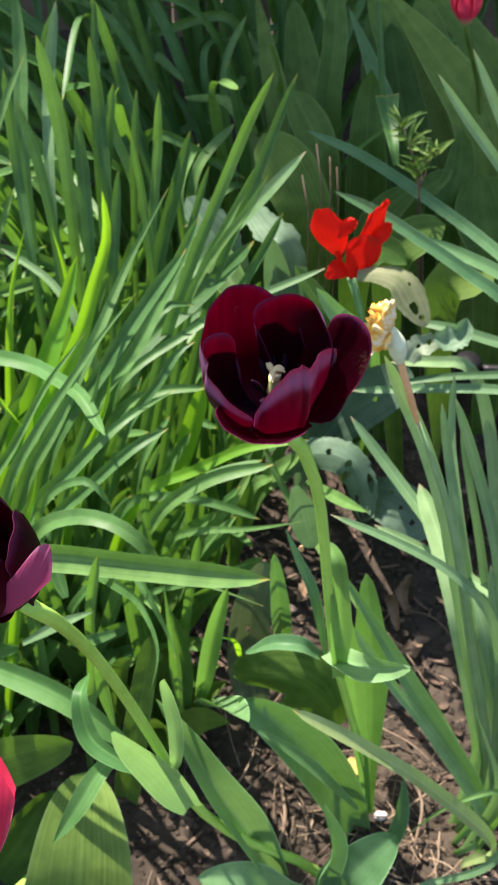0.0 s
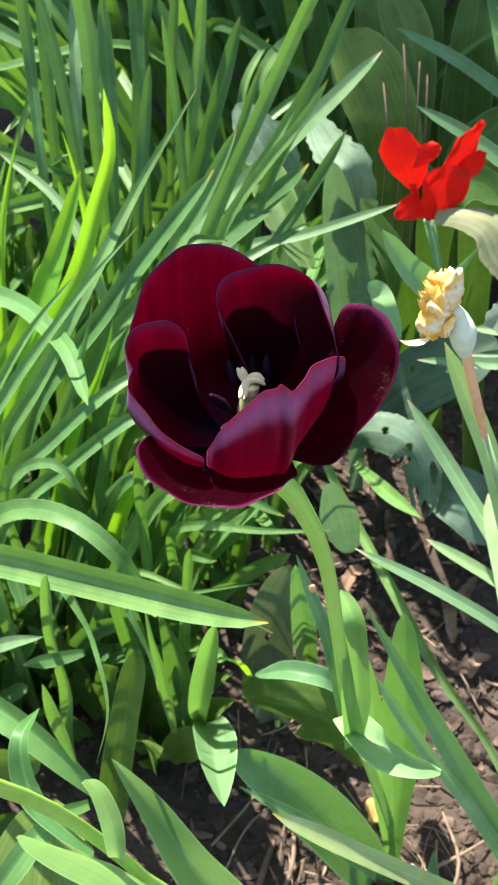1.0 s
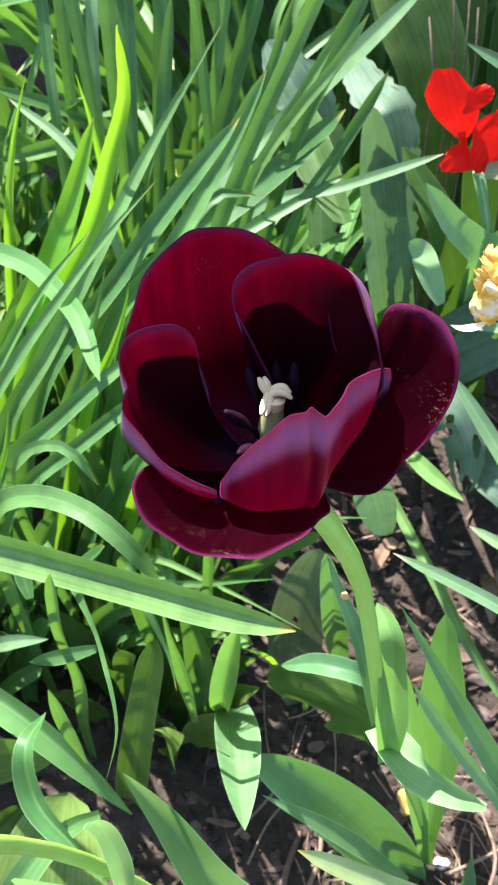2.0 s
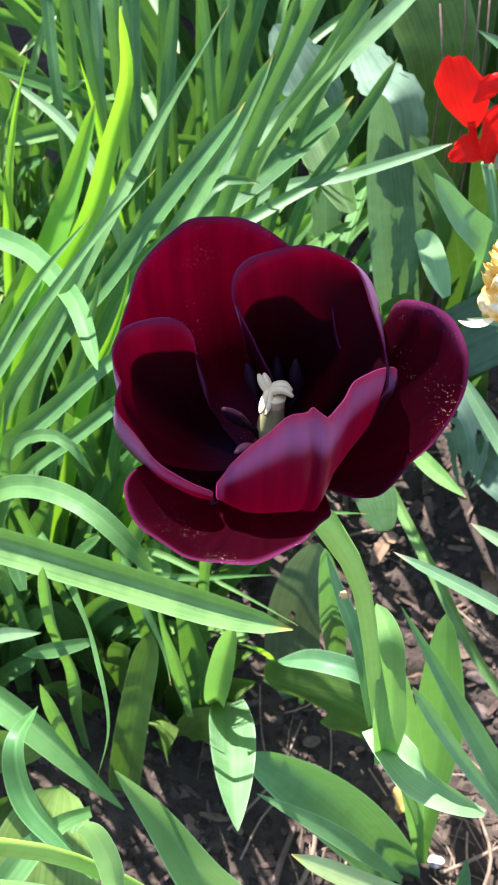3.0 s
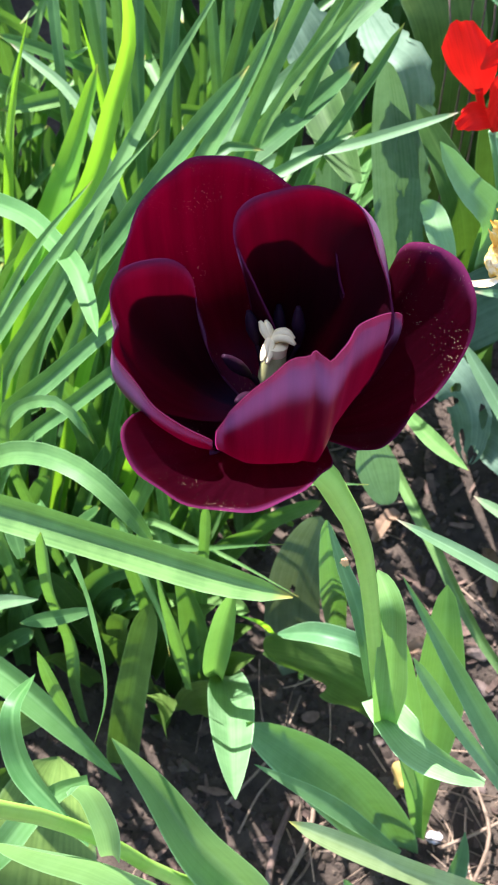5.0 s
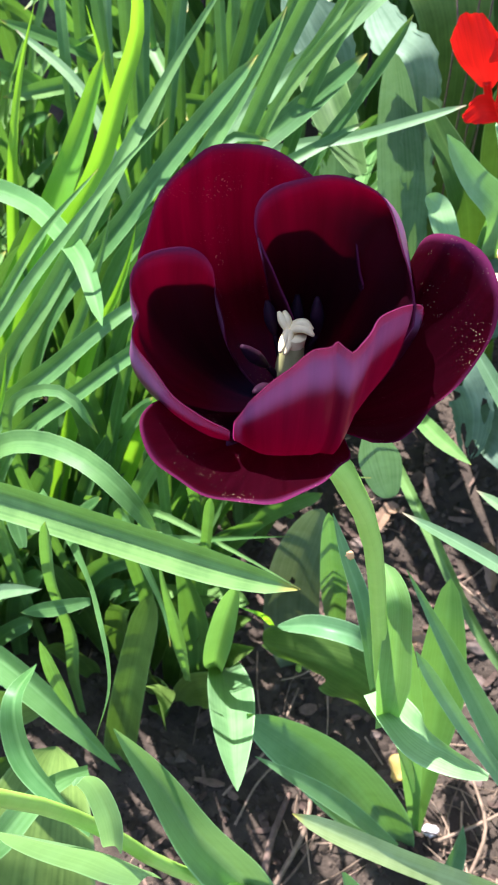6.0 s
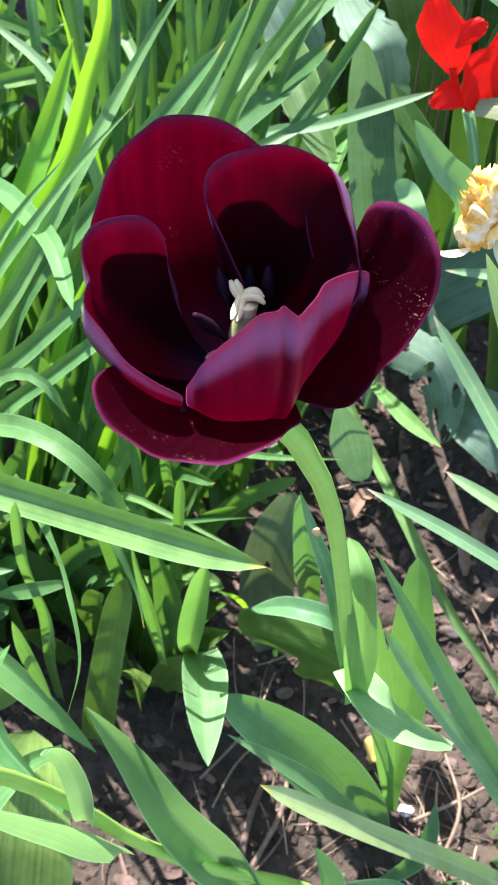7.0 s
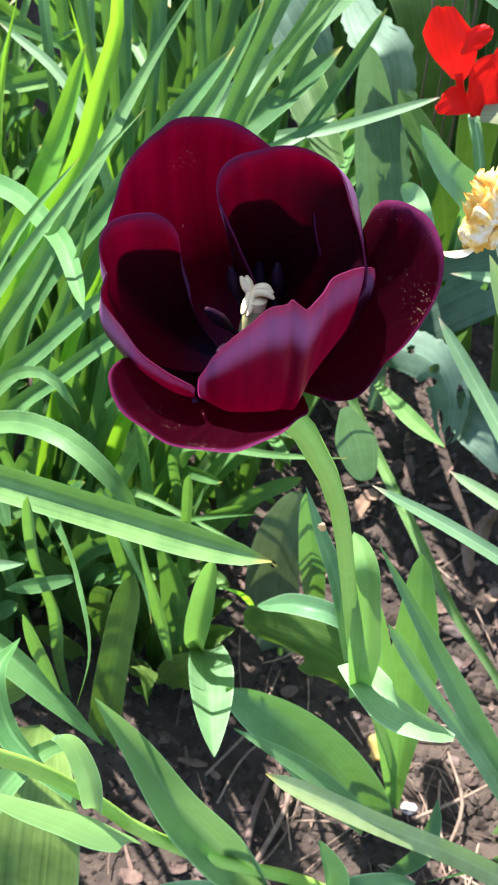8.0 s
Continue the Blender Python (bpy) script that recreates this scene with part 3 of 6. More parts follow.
def inner_parts(parent, foot, top):
    """Ovary, three-lobed stigma and six dark stamens in the cup."""
    o, top = Vector(foot), Vector(top)
    up = (top - o).normalized()
    tube(parent, (o, o.lerp(top, 0.5), top), (0.0034, 0.0037, 0.0028), OVARY, name="ovary", label="yellowish green ovary", sides=14)
    st = tube(parent, (top - up * 0.0015, top + up * 0.0015), (0.0030, 0.0032), CREAM, name="stigma", label="cream three-lobed stigma", sides=12)
    for strands in ((((0.0910, 0.4852, 0.6438), (0.0895, 0.4860, 0.6458), (0.0884, 0.4868, 0.6474)), ((0.0913, 0.4858, 0.6437), (0.0904, 0.4866, 0.6458), (0.0896, 0.4876, 0.6471))),
                    (((0.0911, 0.4850, 0.6445), (0.0908, 0.4836, 0.6436), (0.0905, 0.4815, 0.6427), (0.0903, 0.4799, 0.6422)), ((0.0915, 0.4850, 0.6443), (0.0917, 0.4834, 0.6432), (0.0917, 0.4815, 0.6421), (0.0915, 0.4801, 0.6415))),
                    (((0.0913, 0.4858, 0.6435), (0.0929, 0.4864, 0.6454), (0.0950, 0.4864, 0.6462), (0.0966, 0.4858, 0.6456)), ((0.0916, 0.4850, 0.6438), (0.0935, 0.4854, 0.6450), (0.0955, 0.4854, 0.6452), (0.0971, 0.4848, 0.6445)))):
        for strand in strands:
            a, b = Vector(strand[-2]), Vector(strand[-1])
            tube(st, strand + (b + (b - a).normalized() * 0.0005, b + (b - a).normalized() * 0.0008), (0.0010, 0.0011, 0.0012, 0.0012, 0.0009, 0.0004), CREAM, name="lobe", sides=12, n=16)
    for a, b in (((0.0872, 0.4868, 0.6395), (0.0846, 0.4890, 0.6490)), ((0.0978, 0.4891, 0.6395), (0.0968, 0.4922, 0.6500)), ((0.0869, 0.4800, 0.6345), (0.0812, 0.4760, 0.6455)),
                 ((0.0892, 0.4751, 0.6325), (0.0862, 0.4680, 0.6385)), ((0.0985, 0.4780, 0.6340), (0.1050, 0.4800, 0.6450)), ((0.0925, 0.4900, 0.6370), (0.0910, 0.4960, 0.6455))):
        a, b = Vector(a), Vector(b)
        f = tube(parent, (o.lerp(a, 0.25), o.lerp(a, 0.65) + up * 0.001, a), (0.0011, 0.0009, 0.0007), ANTHER, name="filament", sides=6, n=6)
        tube(f, (a, a.lerp(b, 0.15), a.lerp(b, 0.5), a.lerp(b, 0.85), b), (0.0007, 0.0015, 0.0019, 0.0015, 0.0006), ANTHER, name="anther", sides=10, n=12)


def random_clump(name, x, y, count, height, width, material, label, group, spread=0.10, lean=(0, 0), shape="strap", droops=(0, 0, 0, 0.12, 0.3)):
    """A clump of blades that fan out from one foot, bending over at their tips."""
    c = plant(name, (x, y, 0), label, "daffodil plant", group)
    random.seed(int(x * 1000) * 31 + int(y * 1000) + 5000)
    for k in range(count):
        an = random.random() * 2 * math.pi
        out_ = Vector((math.cos(an), math.sin(an), 0))
        h = height * random.uniform(0.6, 1.08)
        r = spread * random.uniform(0.3, 1.2)
        l = Vector((lean[0], lean[1], 0)) * h
        f = Vector((x, y, 0)) + out_ * 0.03 * random.random()
        droop = random.choice(droops)
        pts = [f, f + out_ * r * 0.25 + l * 0.2 + Vector((0, 0, h * 0.4)), f + out_ * r * 0.65 + l * 0.6 + Vector((0, 0, h * 0.8)),
               f + out_ * r * (1.1 + droop * 2) + l + Vector((0, 0, h * (1 - droop)))]
        blade(c, pts, width * random.uniform(0.7, 1.25), shape, material, turn=random.uniform(-35, 35), twist=random.uniform(-60, 60), fold=random.uniform(0.2, 0.5))
    return c


# ---- ground ----
def soil_height(x, y):
    return 0.010 * noise.noise((x * 7, y * 7, 0)) + 0.007 * noise.noise((x * 26, y * 26, 3)) + 0.003 * noise.noise((x * 80, y * 80, 5))


def ground_sheet():
    """One sheet, fine by the flowers and coarse towards the horizon."""
    def steps(a, b, fine):
        mid_ = list(np.arange(a, b, fine))
        lo, hi, st = [], [], fine
        x = a
        while x > -400:
            st *= 1.35
            x -= st
            lo.append(x)
        x, st = b, fine
        while x < 400:
            st *= 1.35
            x += st
            hi.append(x)
        return lo[::-1] + mid_ + hi
    xs, ys = steps(-0.45, 0.6, 0.008), steps(0.3, 1.3, 0.008)
    verts = [(x, y, soil_height(x, y) if abs(x) < 6 and abs(y) < 6 else 0.0) for y in ys for x in xs]
    w = len(xs)
    faces = [(j * w + i, j * w + i + 1, j * w + w + i + 1, j * w + w + i) for j in range(len(ys) - 1) for i in range(w - 1)]
    me = bpy.data.meshes.new("ground")
    me.from_pydata(verts, [], faces)
    me.materials.append(SOIL)
    for poly in me.polygons:
        poly.use_smooth = True
    return tagged(new("ground", me), "dark crumbly garden soil with leaf litter", "soil", kind="structure")


ground_sheet()


def shade_wall():
    """A plain tall unseen board wall, added to close the bed at the back and shade it."""
    bm = bmesh.new()
    x, i = -3.0, 0
    while x < 3.0:
        wdt = 0.11 + 0.01 * math.sin(i * 7)
        q = bmesh.ops.create_cube(bm, size=1)["verts"]
        for v in q:
            # lower on the left, so that sun reaches the left clump
            hh = (3.2 if x > -1.1 else 2.7) + 0.02 * math.sin(i * 3.1)
            v.co = Vector((x + wdt / 2 + v.co.x * wdt, 2.3 + v.co.y * 0.02 + 0.004 * (i % 2), hh / 2 + v.co.z * hh))
        x += wdt + 0.006
        i += 1
    me = bpy.data.meshes.new("shade_wall")
    bm.to_mesh(me)
    bm.free()
    me.materials.append(SHADE_BOARDS)
    return tagged(new("shade_wall_back", me), "added plain tall weathered board wall that shades the flower bed from behind", "wall", kind="structure")


shade_wall()


tulip = plant("tulip", (0.187, 0.548, 0.000), "dark maroon open tulip on a pale green stem with broad leaves", "tulip")
tube(tulip, ((0.187, 0.548, 0.000), (0.188, 0.548, 0.082), (0.161, 0.538, 0.227), (0.142, 0.520, 0.337), (0.133, 0.512, 0.419), (0.127, 0.505, 0.479), (0.122, 0.497, 0.526), (0.116, 0.487, 0.566), (0.111, 0.481, 0.589), (0.097, 0.477, 0.613), (0.090, 0.478, 0.622)), (0.0033, 0.0033, 0.0033, 0.0035, 0.0035, 0.0035, 0.0035, 0.0035, 0.0035, 0.0037, 0.0044), STEM)
CUP_FOOT = (0.0911, 0.4789, 0.6204)
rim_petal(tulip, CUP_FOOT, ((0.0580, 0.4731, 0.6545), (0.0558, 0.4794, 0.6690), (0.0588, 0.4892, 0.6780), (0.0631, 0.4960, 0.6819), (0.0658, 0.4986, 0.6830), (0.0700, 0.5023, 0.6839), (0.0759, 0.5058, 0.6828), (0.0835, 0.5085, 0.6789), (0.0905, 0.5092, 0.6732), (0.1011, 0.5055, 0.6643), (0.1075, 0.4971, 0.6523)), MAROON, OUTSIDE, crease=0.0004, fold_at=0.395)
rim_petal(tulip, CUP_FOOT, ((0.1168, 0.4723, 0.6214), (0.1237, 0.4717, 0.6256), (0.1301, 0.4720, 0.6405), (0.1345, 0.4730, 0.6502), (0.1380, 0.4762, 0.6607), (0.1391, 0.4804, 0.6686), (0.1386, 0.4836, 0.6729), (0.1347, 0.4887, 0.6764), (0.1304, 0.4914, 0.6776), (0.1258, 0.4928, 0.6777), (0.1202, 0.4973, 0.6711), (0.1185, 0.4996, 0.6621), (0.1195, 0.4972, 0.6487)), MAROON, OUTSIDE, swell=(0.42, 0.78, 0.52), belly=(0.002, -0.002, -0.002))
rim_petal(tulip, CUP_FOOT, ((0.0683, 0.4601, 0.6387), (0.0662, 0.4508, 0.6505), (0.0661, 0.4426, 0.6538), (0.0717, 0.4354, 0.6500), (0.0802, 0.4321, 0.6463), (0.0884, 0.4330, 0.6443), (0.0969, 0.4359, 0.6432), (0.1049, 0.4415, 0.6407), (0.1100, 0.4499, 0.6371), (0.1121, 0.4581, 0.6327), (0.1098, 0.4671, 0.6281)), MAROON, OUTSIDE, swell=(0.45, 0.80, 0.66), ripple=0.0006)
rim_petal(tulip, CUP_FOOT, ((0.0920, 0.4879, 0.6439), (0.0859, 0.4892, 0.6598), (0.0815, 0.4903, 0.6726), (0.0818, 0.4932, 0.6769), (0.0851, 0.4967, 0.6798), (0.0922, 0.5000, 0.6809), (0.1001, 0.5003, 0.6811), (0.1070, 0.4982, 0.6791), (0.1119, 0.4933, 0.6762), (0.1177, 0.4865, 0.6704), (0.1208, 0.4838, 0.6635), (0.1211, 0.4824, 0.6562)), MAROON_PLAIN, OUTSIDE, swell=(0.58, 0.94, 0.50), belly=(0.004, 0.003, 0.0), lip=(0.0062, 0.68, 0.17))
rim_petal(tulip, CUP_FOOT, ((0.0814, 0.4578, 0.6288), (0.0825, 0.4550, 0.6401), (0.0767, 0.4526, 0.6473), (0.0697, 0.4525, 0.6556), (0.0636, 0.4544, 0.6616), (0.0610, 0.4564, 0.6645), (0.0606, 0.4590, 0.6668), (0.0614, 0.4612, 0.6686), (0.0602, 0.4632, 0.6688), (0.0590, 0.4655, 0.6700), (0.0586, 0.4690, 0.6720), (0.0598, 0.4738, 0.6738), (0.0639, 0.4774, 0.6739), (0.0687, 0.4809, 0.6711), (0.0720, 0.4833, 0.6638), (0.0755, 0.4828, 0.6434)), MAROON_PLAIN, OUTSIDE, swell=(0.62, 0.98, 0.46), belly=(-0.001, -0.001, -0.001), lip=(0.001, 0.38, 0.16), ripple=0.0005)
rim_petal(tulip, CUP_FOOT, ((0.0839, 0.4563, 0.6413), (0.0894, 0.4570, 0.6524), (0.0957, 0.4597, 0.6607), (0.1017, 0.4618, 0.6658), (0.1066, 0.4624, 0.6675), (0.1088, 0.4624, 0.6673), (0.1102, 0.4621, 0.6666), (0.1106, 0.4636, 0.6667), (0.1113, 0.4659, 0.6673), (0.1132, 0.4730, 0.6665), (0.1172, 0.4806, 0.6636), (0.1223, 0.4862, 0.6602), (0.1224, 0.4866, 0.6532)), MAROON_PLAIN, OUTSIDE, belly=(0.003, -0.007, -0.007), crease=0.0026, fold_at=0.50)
inner_parts(tulip, (0.0915, 0.4815, 0.6234), (0.0927, 0.4846, 0.6417))
blade(tulip, ((0.146, 0.508, 0.322), (0.144, 0.508, 0.382), (0.140, 0.511, 0.425), (0.136, 0.516, 0.451), (0.128, 0.528, 0.457)), 0.0150, "strap", FRESH, fold=0.55)
blade(tulip, ((0.137, 0.523, 0.333), (0.146, 0.512, 0.343), (0.160, 0.494, 0.360), (0.174, 0.480, 0.382), (0.188, 0.468, 0.403)), 0.0200, "oval", TULIP, turn=-12, twist=40, fold=0.6, wave=0.08)
blade(tulip, ((0.194, 0.545, 0.021), (0.184, 0.560, 0.167), (0.176, 0.570, 0.264), (0.171, 0.578, 0.314), (0.167, 0.588, 0.347)), 0.0300, "spear", FRESH, fold=0.35)
blade(tulip, ((0.137, 0.530, 0.316), (0.123, 0.548, 0.375), (0.110, 0.560, 0.401), (0.101, 0.570, 0.419)), 0.0093, "lance", TULIP, turn=30, fold=0.4, label='green leaf with an orange spot')
blade(tulip, ((0.195, 0.545, 0.022), (0.171, 0.540, 0.196), (0.155, 0.535, 0.313), (0.144, 0.535, 0.387)), 0.0180, "spear", FRESH, fold=0.4)
lump(tulip, (0.1132, 0.5460, 0.4254), (0.0018, 0.0008, 0.0034), SPATHE, "blemish", "dry orange blemish", rough=0.6, seg=14)

young_tulip = plant("young_tulip", (0.160, 0.545, 0.000), "low tulip plant with broad blue-green leaves and no flower", "tulip plant")
blade(young_tulip, ((0.195, 0.540, -0.037), (0.147, 0.527, 0.137), (0.108, 0.522, 0.217), (0.070, 0.519, 0.263)), 0.0450, "broad", TULIP, fold=0.75, turn=6, facing=(0.22, -0.82, 0.52))
blade(young_tulip, ((0.158, 0.596, 0.095), (0.140, 0.603, 0.142), (0.114, 0.605, 0.163), (0.088, 0.609, 0.158), (0.060, 0.616, 0.142)), 0.0640, "broad", TULIP_SHADED, fold=-0.3, wave=0.06, facing=(0.1, -0.92, 0.36), label="wavy broad leaf with its margin turned over")
# extra blade for the sunlit margin, in the brightened leaf colour
blade(young_tulip, ((0.1779, 0.508, 0.107), (0.1297, 0.502, 0.1978), (0.100, 0.499, 0.240), (0.0804, 0.498, 0.2605)), 0.0120, "lance", TULIP_LIT, fold=0.3, facing=(-0.1, -0.1, 1), label="upturned leaf margin in a sunlit tone")
blade(young_tulip, ((0.136, 0.602, 0.206), (0.120, 0.600, 0.224), (0.098, 0.602, 0.222), (0.070, 0.610, 0.190)), 0.0150, "oval", TULIP, fold=0.5, wave=0.06, facing=(0, -0.2, 1))
blade(young_tulip, ((0.121, 0.660, -0.007), (0.107, 0.660, 0.101), (0.098, 0.650, 0.218), (0.092, 0.645, 0.293)), 0.0200, "spear", TULIP, fold=0.5, turn=10)

eaten_leaf_plant = plant("tulip_seedling", (0.070, 0.700, 0.000), "striped broad leaf thinned and pierced by slugs", "tulip plant")
blade(eaten_leaf_plant, ((0.082, 0.660, -0.028), (0.071, 0.665, 0.073), (0.071, 0.672, 0.157), (0.085, 0.680, 0.237)), 0.0440, "broad", WORN, fold=0.3, holes=((0.45, 0.62, 0.05, 0.02), (0.3, 0.35, 0.03, 0.03)))
blade(eaten_leaf_plant, ((0.107, 0.684, 0.337), (0.117, 0.697, 0.281), (0.128, 0.704, 0.231)), 0.0260, "broad", EATEN, fold=0.3)
tube(eaten_leaf_plant, ((0.070, 0.680, 0.000), (0.080, 0.662, -0.048), (0.081, 0.660, 0.009)), (0.0030, 0.0030, 0.0025), STEM)

seedling = plant("daffodil_seedling", (0.040, 0.600, 0.000), "small bright green daffodil shoots in the shade", "daffodil plant")
blade(seedling, ((0.022, 0.625, 0.050), (0.038, 0.565, 0.219), (0.049, 0.557, 0.306), (0.061, 0.539, 0.384)), 0.0165, "spear", FRESH, fold=0.7, turn=10)
blade(seedling, ((0.026, 0.622, 0.075), (0.036, 0.595, 0.125), (0.0615, 0.5207, 0.2516), (0.0829, 0.4528, 0.3479)), 0.0310, "spear2", TULIP, fold=0.6, facing=(0, 0.3, 1))
blade(seedling, ((0.008, 0.610, 0.055), (0.011, 0.610, 0.143), (0.009, 0.610, 0.207), (0.001, 0.610, 0.260)), 0.0210, "lance", DAFF, fold=0.5)
blade(seedling, ((-0.003, 0.630, 0.036), (0.008, 0.630, 0.148), (0.022, 0.610, 0.276), (0.036, 0.585, 0.385)), 0.0091, "strap", DAFF)
blade(seedling, ((0.012, 0.580, 0.131), (0.012, 0.570, 0.257), (0.011, 0.565, 0.313), (0.008, 0.570, 0.349)), 0.0096, "grass", DAFF, fold=0.4)
blade(seedling, ((0.065, 0.620, 0.167), (0.058, 0.600, 0.226), (0.043, 0.600, 0.230)), 0.0059, "grass", DAFF_LIGHT)

left_tulip = plant("tulip", (0.125, 0.455, 0.000), "dark maroon tulip leaning far over on a bent stem", "tulip")
tube(left_tulip, ((0.170, 0.475, 0.000), (0.130, 0.460, 0.100), (0.080, 0.442, 0.180), (0.045, 0.430, 0.262), (0.029, 0.421, 0.345), (0.016, 0.404, 0.442), (0.008, 0.378, 0.535), (0.004, 0.347, 0.612), (0.001, 0.325, 0.656)), (0.0048, 0.0046, 0.0042, 0.0038, 0.0035, 0.0034, 0.0033, 0.0033, 0.0036), STEM)
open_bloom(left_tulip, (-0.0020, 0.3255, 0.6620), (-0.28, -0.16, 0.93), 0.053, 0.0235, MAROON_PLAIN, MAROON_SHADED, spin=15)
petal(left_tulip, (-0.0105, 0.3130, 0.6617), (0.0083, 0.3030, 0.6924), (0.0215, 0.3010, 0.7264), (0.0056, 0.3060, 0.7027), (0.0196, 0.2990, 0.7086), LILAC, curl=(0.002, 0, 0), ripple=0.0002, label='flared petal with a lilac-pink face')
blade(left_tulip, ((0.110, 0.445, 0.100), (0.083, 0.446, 0.195), (0.058, 0.450, 0.255), (0.034, 0.463, 0.300), (0.015, 0.469, 0.342)), 0.0290, "spear2", TULIP_LIT, turn=4, fold=1.2, facing=(0.15, -0.42, 0.9))
blade(left_tulip, ((0.034, 0.416, 0.345), (0.038, 0.410, 0.375), (0.038, 0.414, 0.402), (0.034, 0.418, 0.432), (0.033, 0.413, 0.458), (0.036, 0.406, 0.474)), 0.0100, "spear2", TULIP_LIT, turn=30, twist=70, fold=0.5)
blade(left_tulip, ((0.0441, 0.4167, 0.2855), (0.036, 0.413, 0.312), (0.026, 0.408, 0.350), (0.014, 0.400, 0.395), (0.0053, 0.393, 0.433)), 0.0250, "oval", TULIP_LIT, fold=0.45, facing=(-0.1, -0.45, 0.85))
blade(left_tulip, ((-0.200, 0.560, 0.250), (-0.120, 0.532, 0.262), (-0.066, 0.512, 0.258), (-0.032, 0.498, 0.238), (-0.002, 0.487, 0.205)), 0.0215, "lance", FRESH, fold=0.4, facing=(0.1, -0.7, 0.65))

pink_tulip = plant("tulip", (-0.100, 0.500, 0.000), "pink tulip with very broad ribbed green leaves", "tulip")
cup_bloom(pink_tulip, (-0.0502, 0.2200, 0.5593), (0.03, 0.75, 0.65), 0.098, 0.13, PINK, spin=10)
tube(pink_tulip, ((-0.100, 0.500, 0.000), (-0.179, 0.300, 0.154), (-0.044, 0.220, 0.573)), (0.0058, 0.0058, 0.0054), STEM)
blade(pink_tulip, ((-0.046, 0.355, 0.000), (-0.061, 0.409, 0.060), (-0.061, 0.442, 0.110), (-0.063, 0.476, 0.135), (-0.063, 0.509, 0.145)), 0.0900, "broad", TULIP_SHADED, fold=0.2, turn=6, facing=(0.1, -0.85, 0.5))
blade(pink_tulip, ((-0.160, 0.480, 0.000), (-0.206, 0.500, 0.109), (-0.145, 0.520, 0.129), (-0.079, 0.535, 0.144)), 0.0761, "broad", TULIP_SHADED, fold=0.2, turn=0, facing=(0.4, -0.85, 0.2))
blade(pink_tulip, ((-0.080, 0.420, 0.000), (-0.170, 0.450, -0.017), (-0.131, 0.475, 0.058), (-0.095, 0.505, 0.113)), 0.0569, "broad", TULIP_SHADED, fold=0.3, turn=-10, facing=(0.4, -0.85, 0.2))
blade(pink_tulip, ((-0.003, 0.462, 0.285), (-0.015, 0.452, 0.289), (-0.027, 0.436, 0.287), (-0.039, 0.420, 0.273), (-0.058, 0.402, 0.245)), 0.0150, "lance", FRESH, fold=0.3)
blade(pink_tulip, ((-0.050, 0.548, 0.000), (-0.056, 0.545, -0.065), (-0.029, 0.560, 0.115), (-0.014, 0.575, 0.208), (-0.006, 0.585, 0.252)), 0.0263, "strap", TULIP_SHADED, fold=0.3)

near_tulip = plant("young_tulip", (0.170, 0.470, 0.000), "low tulip plant with curled blue-green leaves", "tulip plant")
blade(near_tulip, ((0.170, 0.470, 0.000), (0.149, 0.445, 0.102), (0.155, 0.450, 0.160), (0.142, 0.460, 0.214)), 0.0277, "lance", TULIP, turn=35, twist=60, fold=0.6, wave=0.05)
blade(near_tulip, ((0.175, 0.475, 0.000), (0.166, 0.445, 0.093), (0.183, 0.450, 0.130), (0.205, 0.460, 0.166)), 0.0449, "broad", TULIP, turn=-15, fold=0.4, wave=0.03)
blade(near_tulip, ((0.170, 0.460, 0.000), (0.113, 0.430, 0.098), (0.085, 0.425, 0.142), (0.044, 0.420, 0.154)), 0.0369, "broad", TULIP, turn=0, fold=0.3)
blade(near_tulip, ((0.190, 0.490, 0.000), (0.214, 0.500, 0.100), (0.216, 0.510, 0.124), (0.214, 0.520, 0.151)), 0.0179, "lance", TULIP, turn=20, fold=0.5)

withered_daffodil = plant("daffodil", (0.285, 0.545, 0.000), "faded daffodil with a shrivelled orange flower and swelling seed pod", "daffodil")
tube(withered_daffodil, ((0.285, 0.545, 0.000), (0.299, 0.545, 0.084), (0.254, 0.560, 0.292), (0.219, 0.585, 0.426), (0.197, 0.600, 0.479), (0.188, 0.607, 0.498)), (0.0045, 0.0045, 0.0045, 0.0042, 0.0032, 0.0016), DAFF_GREY, flat=0.7)
blade(withered_daffodil, ((0.280, 0.550, 0.000), (0.282, 0.560, 0.160), (0.226, 0.590, 0.388), (0.197, 0.612, 0.467), (0.177, 0.618, 0.509), (0.161, 0.618, 0.545)), 0.0135, "strap", DAFF_GREY, fold=0.4)
tube(withered_daffodil, ((0.190, 0.606, 0.492), (0.184, 0.607, 0.510), (0.176, 0.608, 0.534), (0.170, 0.608, 0.553)), (0.0015, 0.0026, 0.0026, 0.0026), SPATHE, name='spathe', label='papery brown spathe', flat=0.6)
tube(withered_daffodil, ((0.171, 0.608, 0.548), (0.169, 0.609, 0.556), (0.167, 0.610, 0.564), (0.164, 0.611, 0.570), (0.162, 0.611, 0.574)), (0.0029, 0.0058, 0.0066, 0.0048, 0.0026), SEEDPOD, name='seed_pod', label='pale green swelling seed pod')
petal(withered_daffodil, (0.1628, 0.6110, 0.5724), (0.1529, 0.6020, 0.5847), (0.1474, 0.6060, 0.5839), (0.1486, 0.6060, 0.5921), (0.1515, 0.6040, 0.5757), HUSK, ripple=0.0018)
petal(withered_daffodil, (0.1628, 0.6110, 0.5724), (0.1537, 0.6060, 0.5892), (0.1523, 0.6120, 0.5929), (0.1477, 0.6120, 0.5873), (0.1587, 0.6100, 0.5908), HUSK, ripple=0.0018)
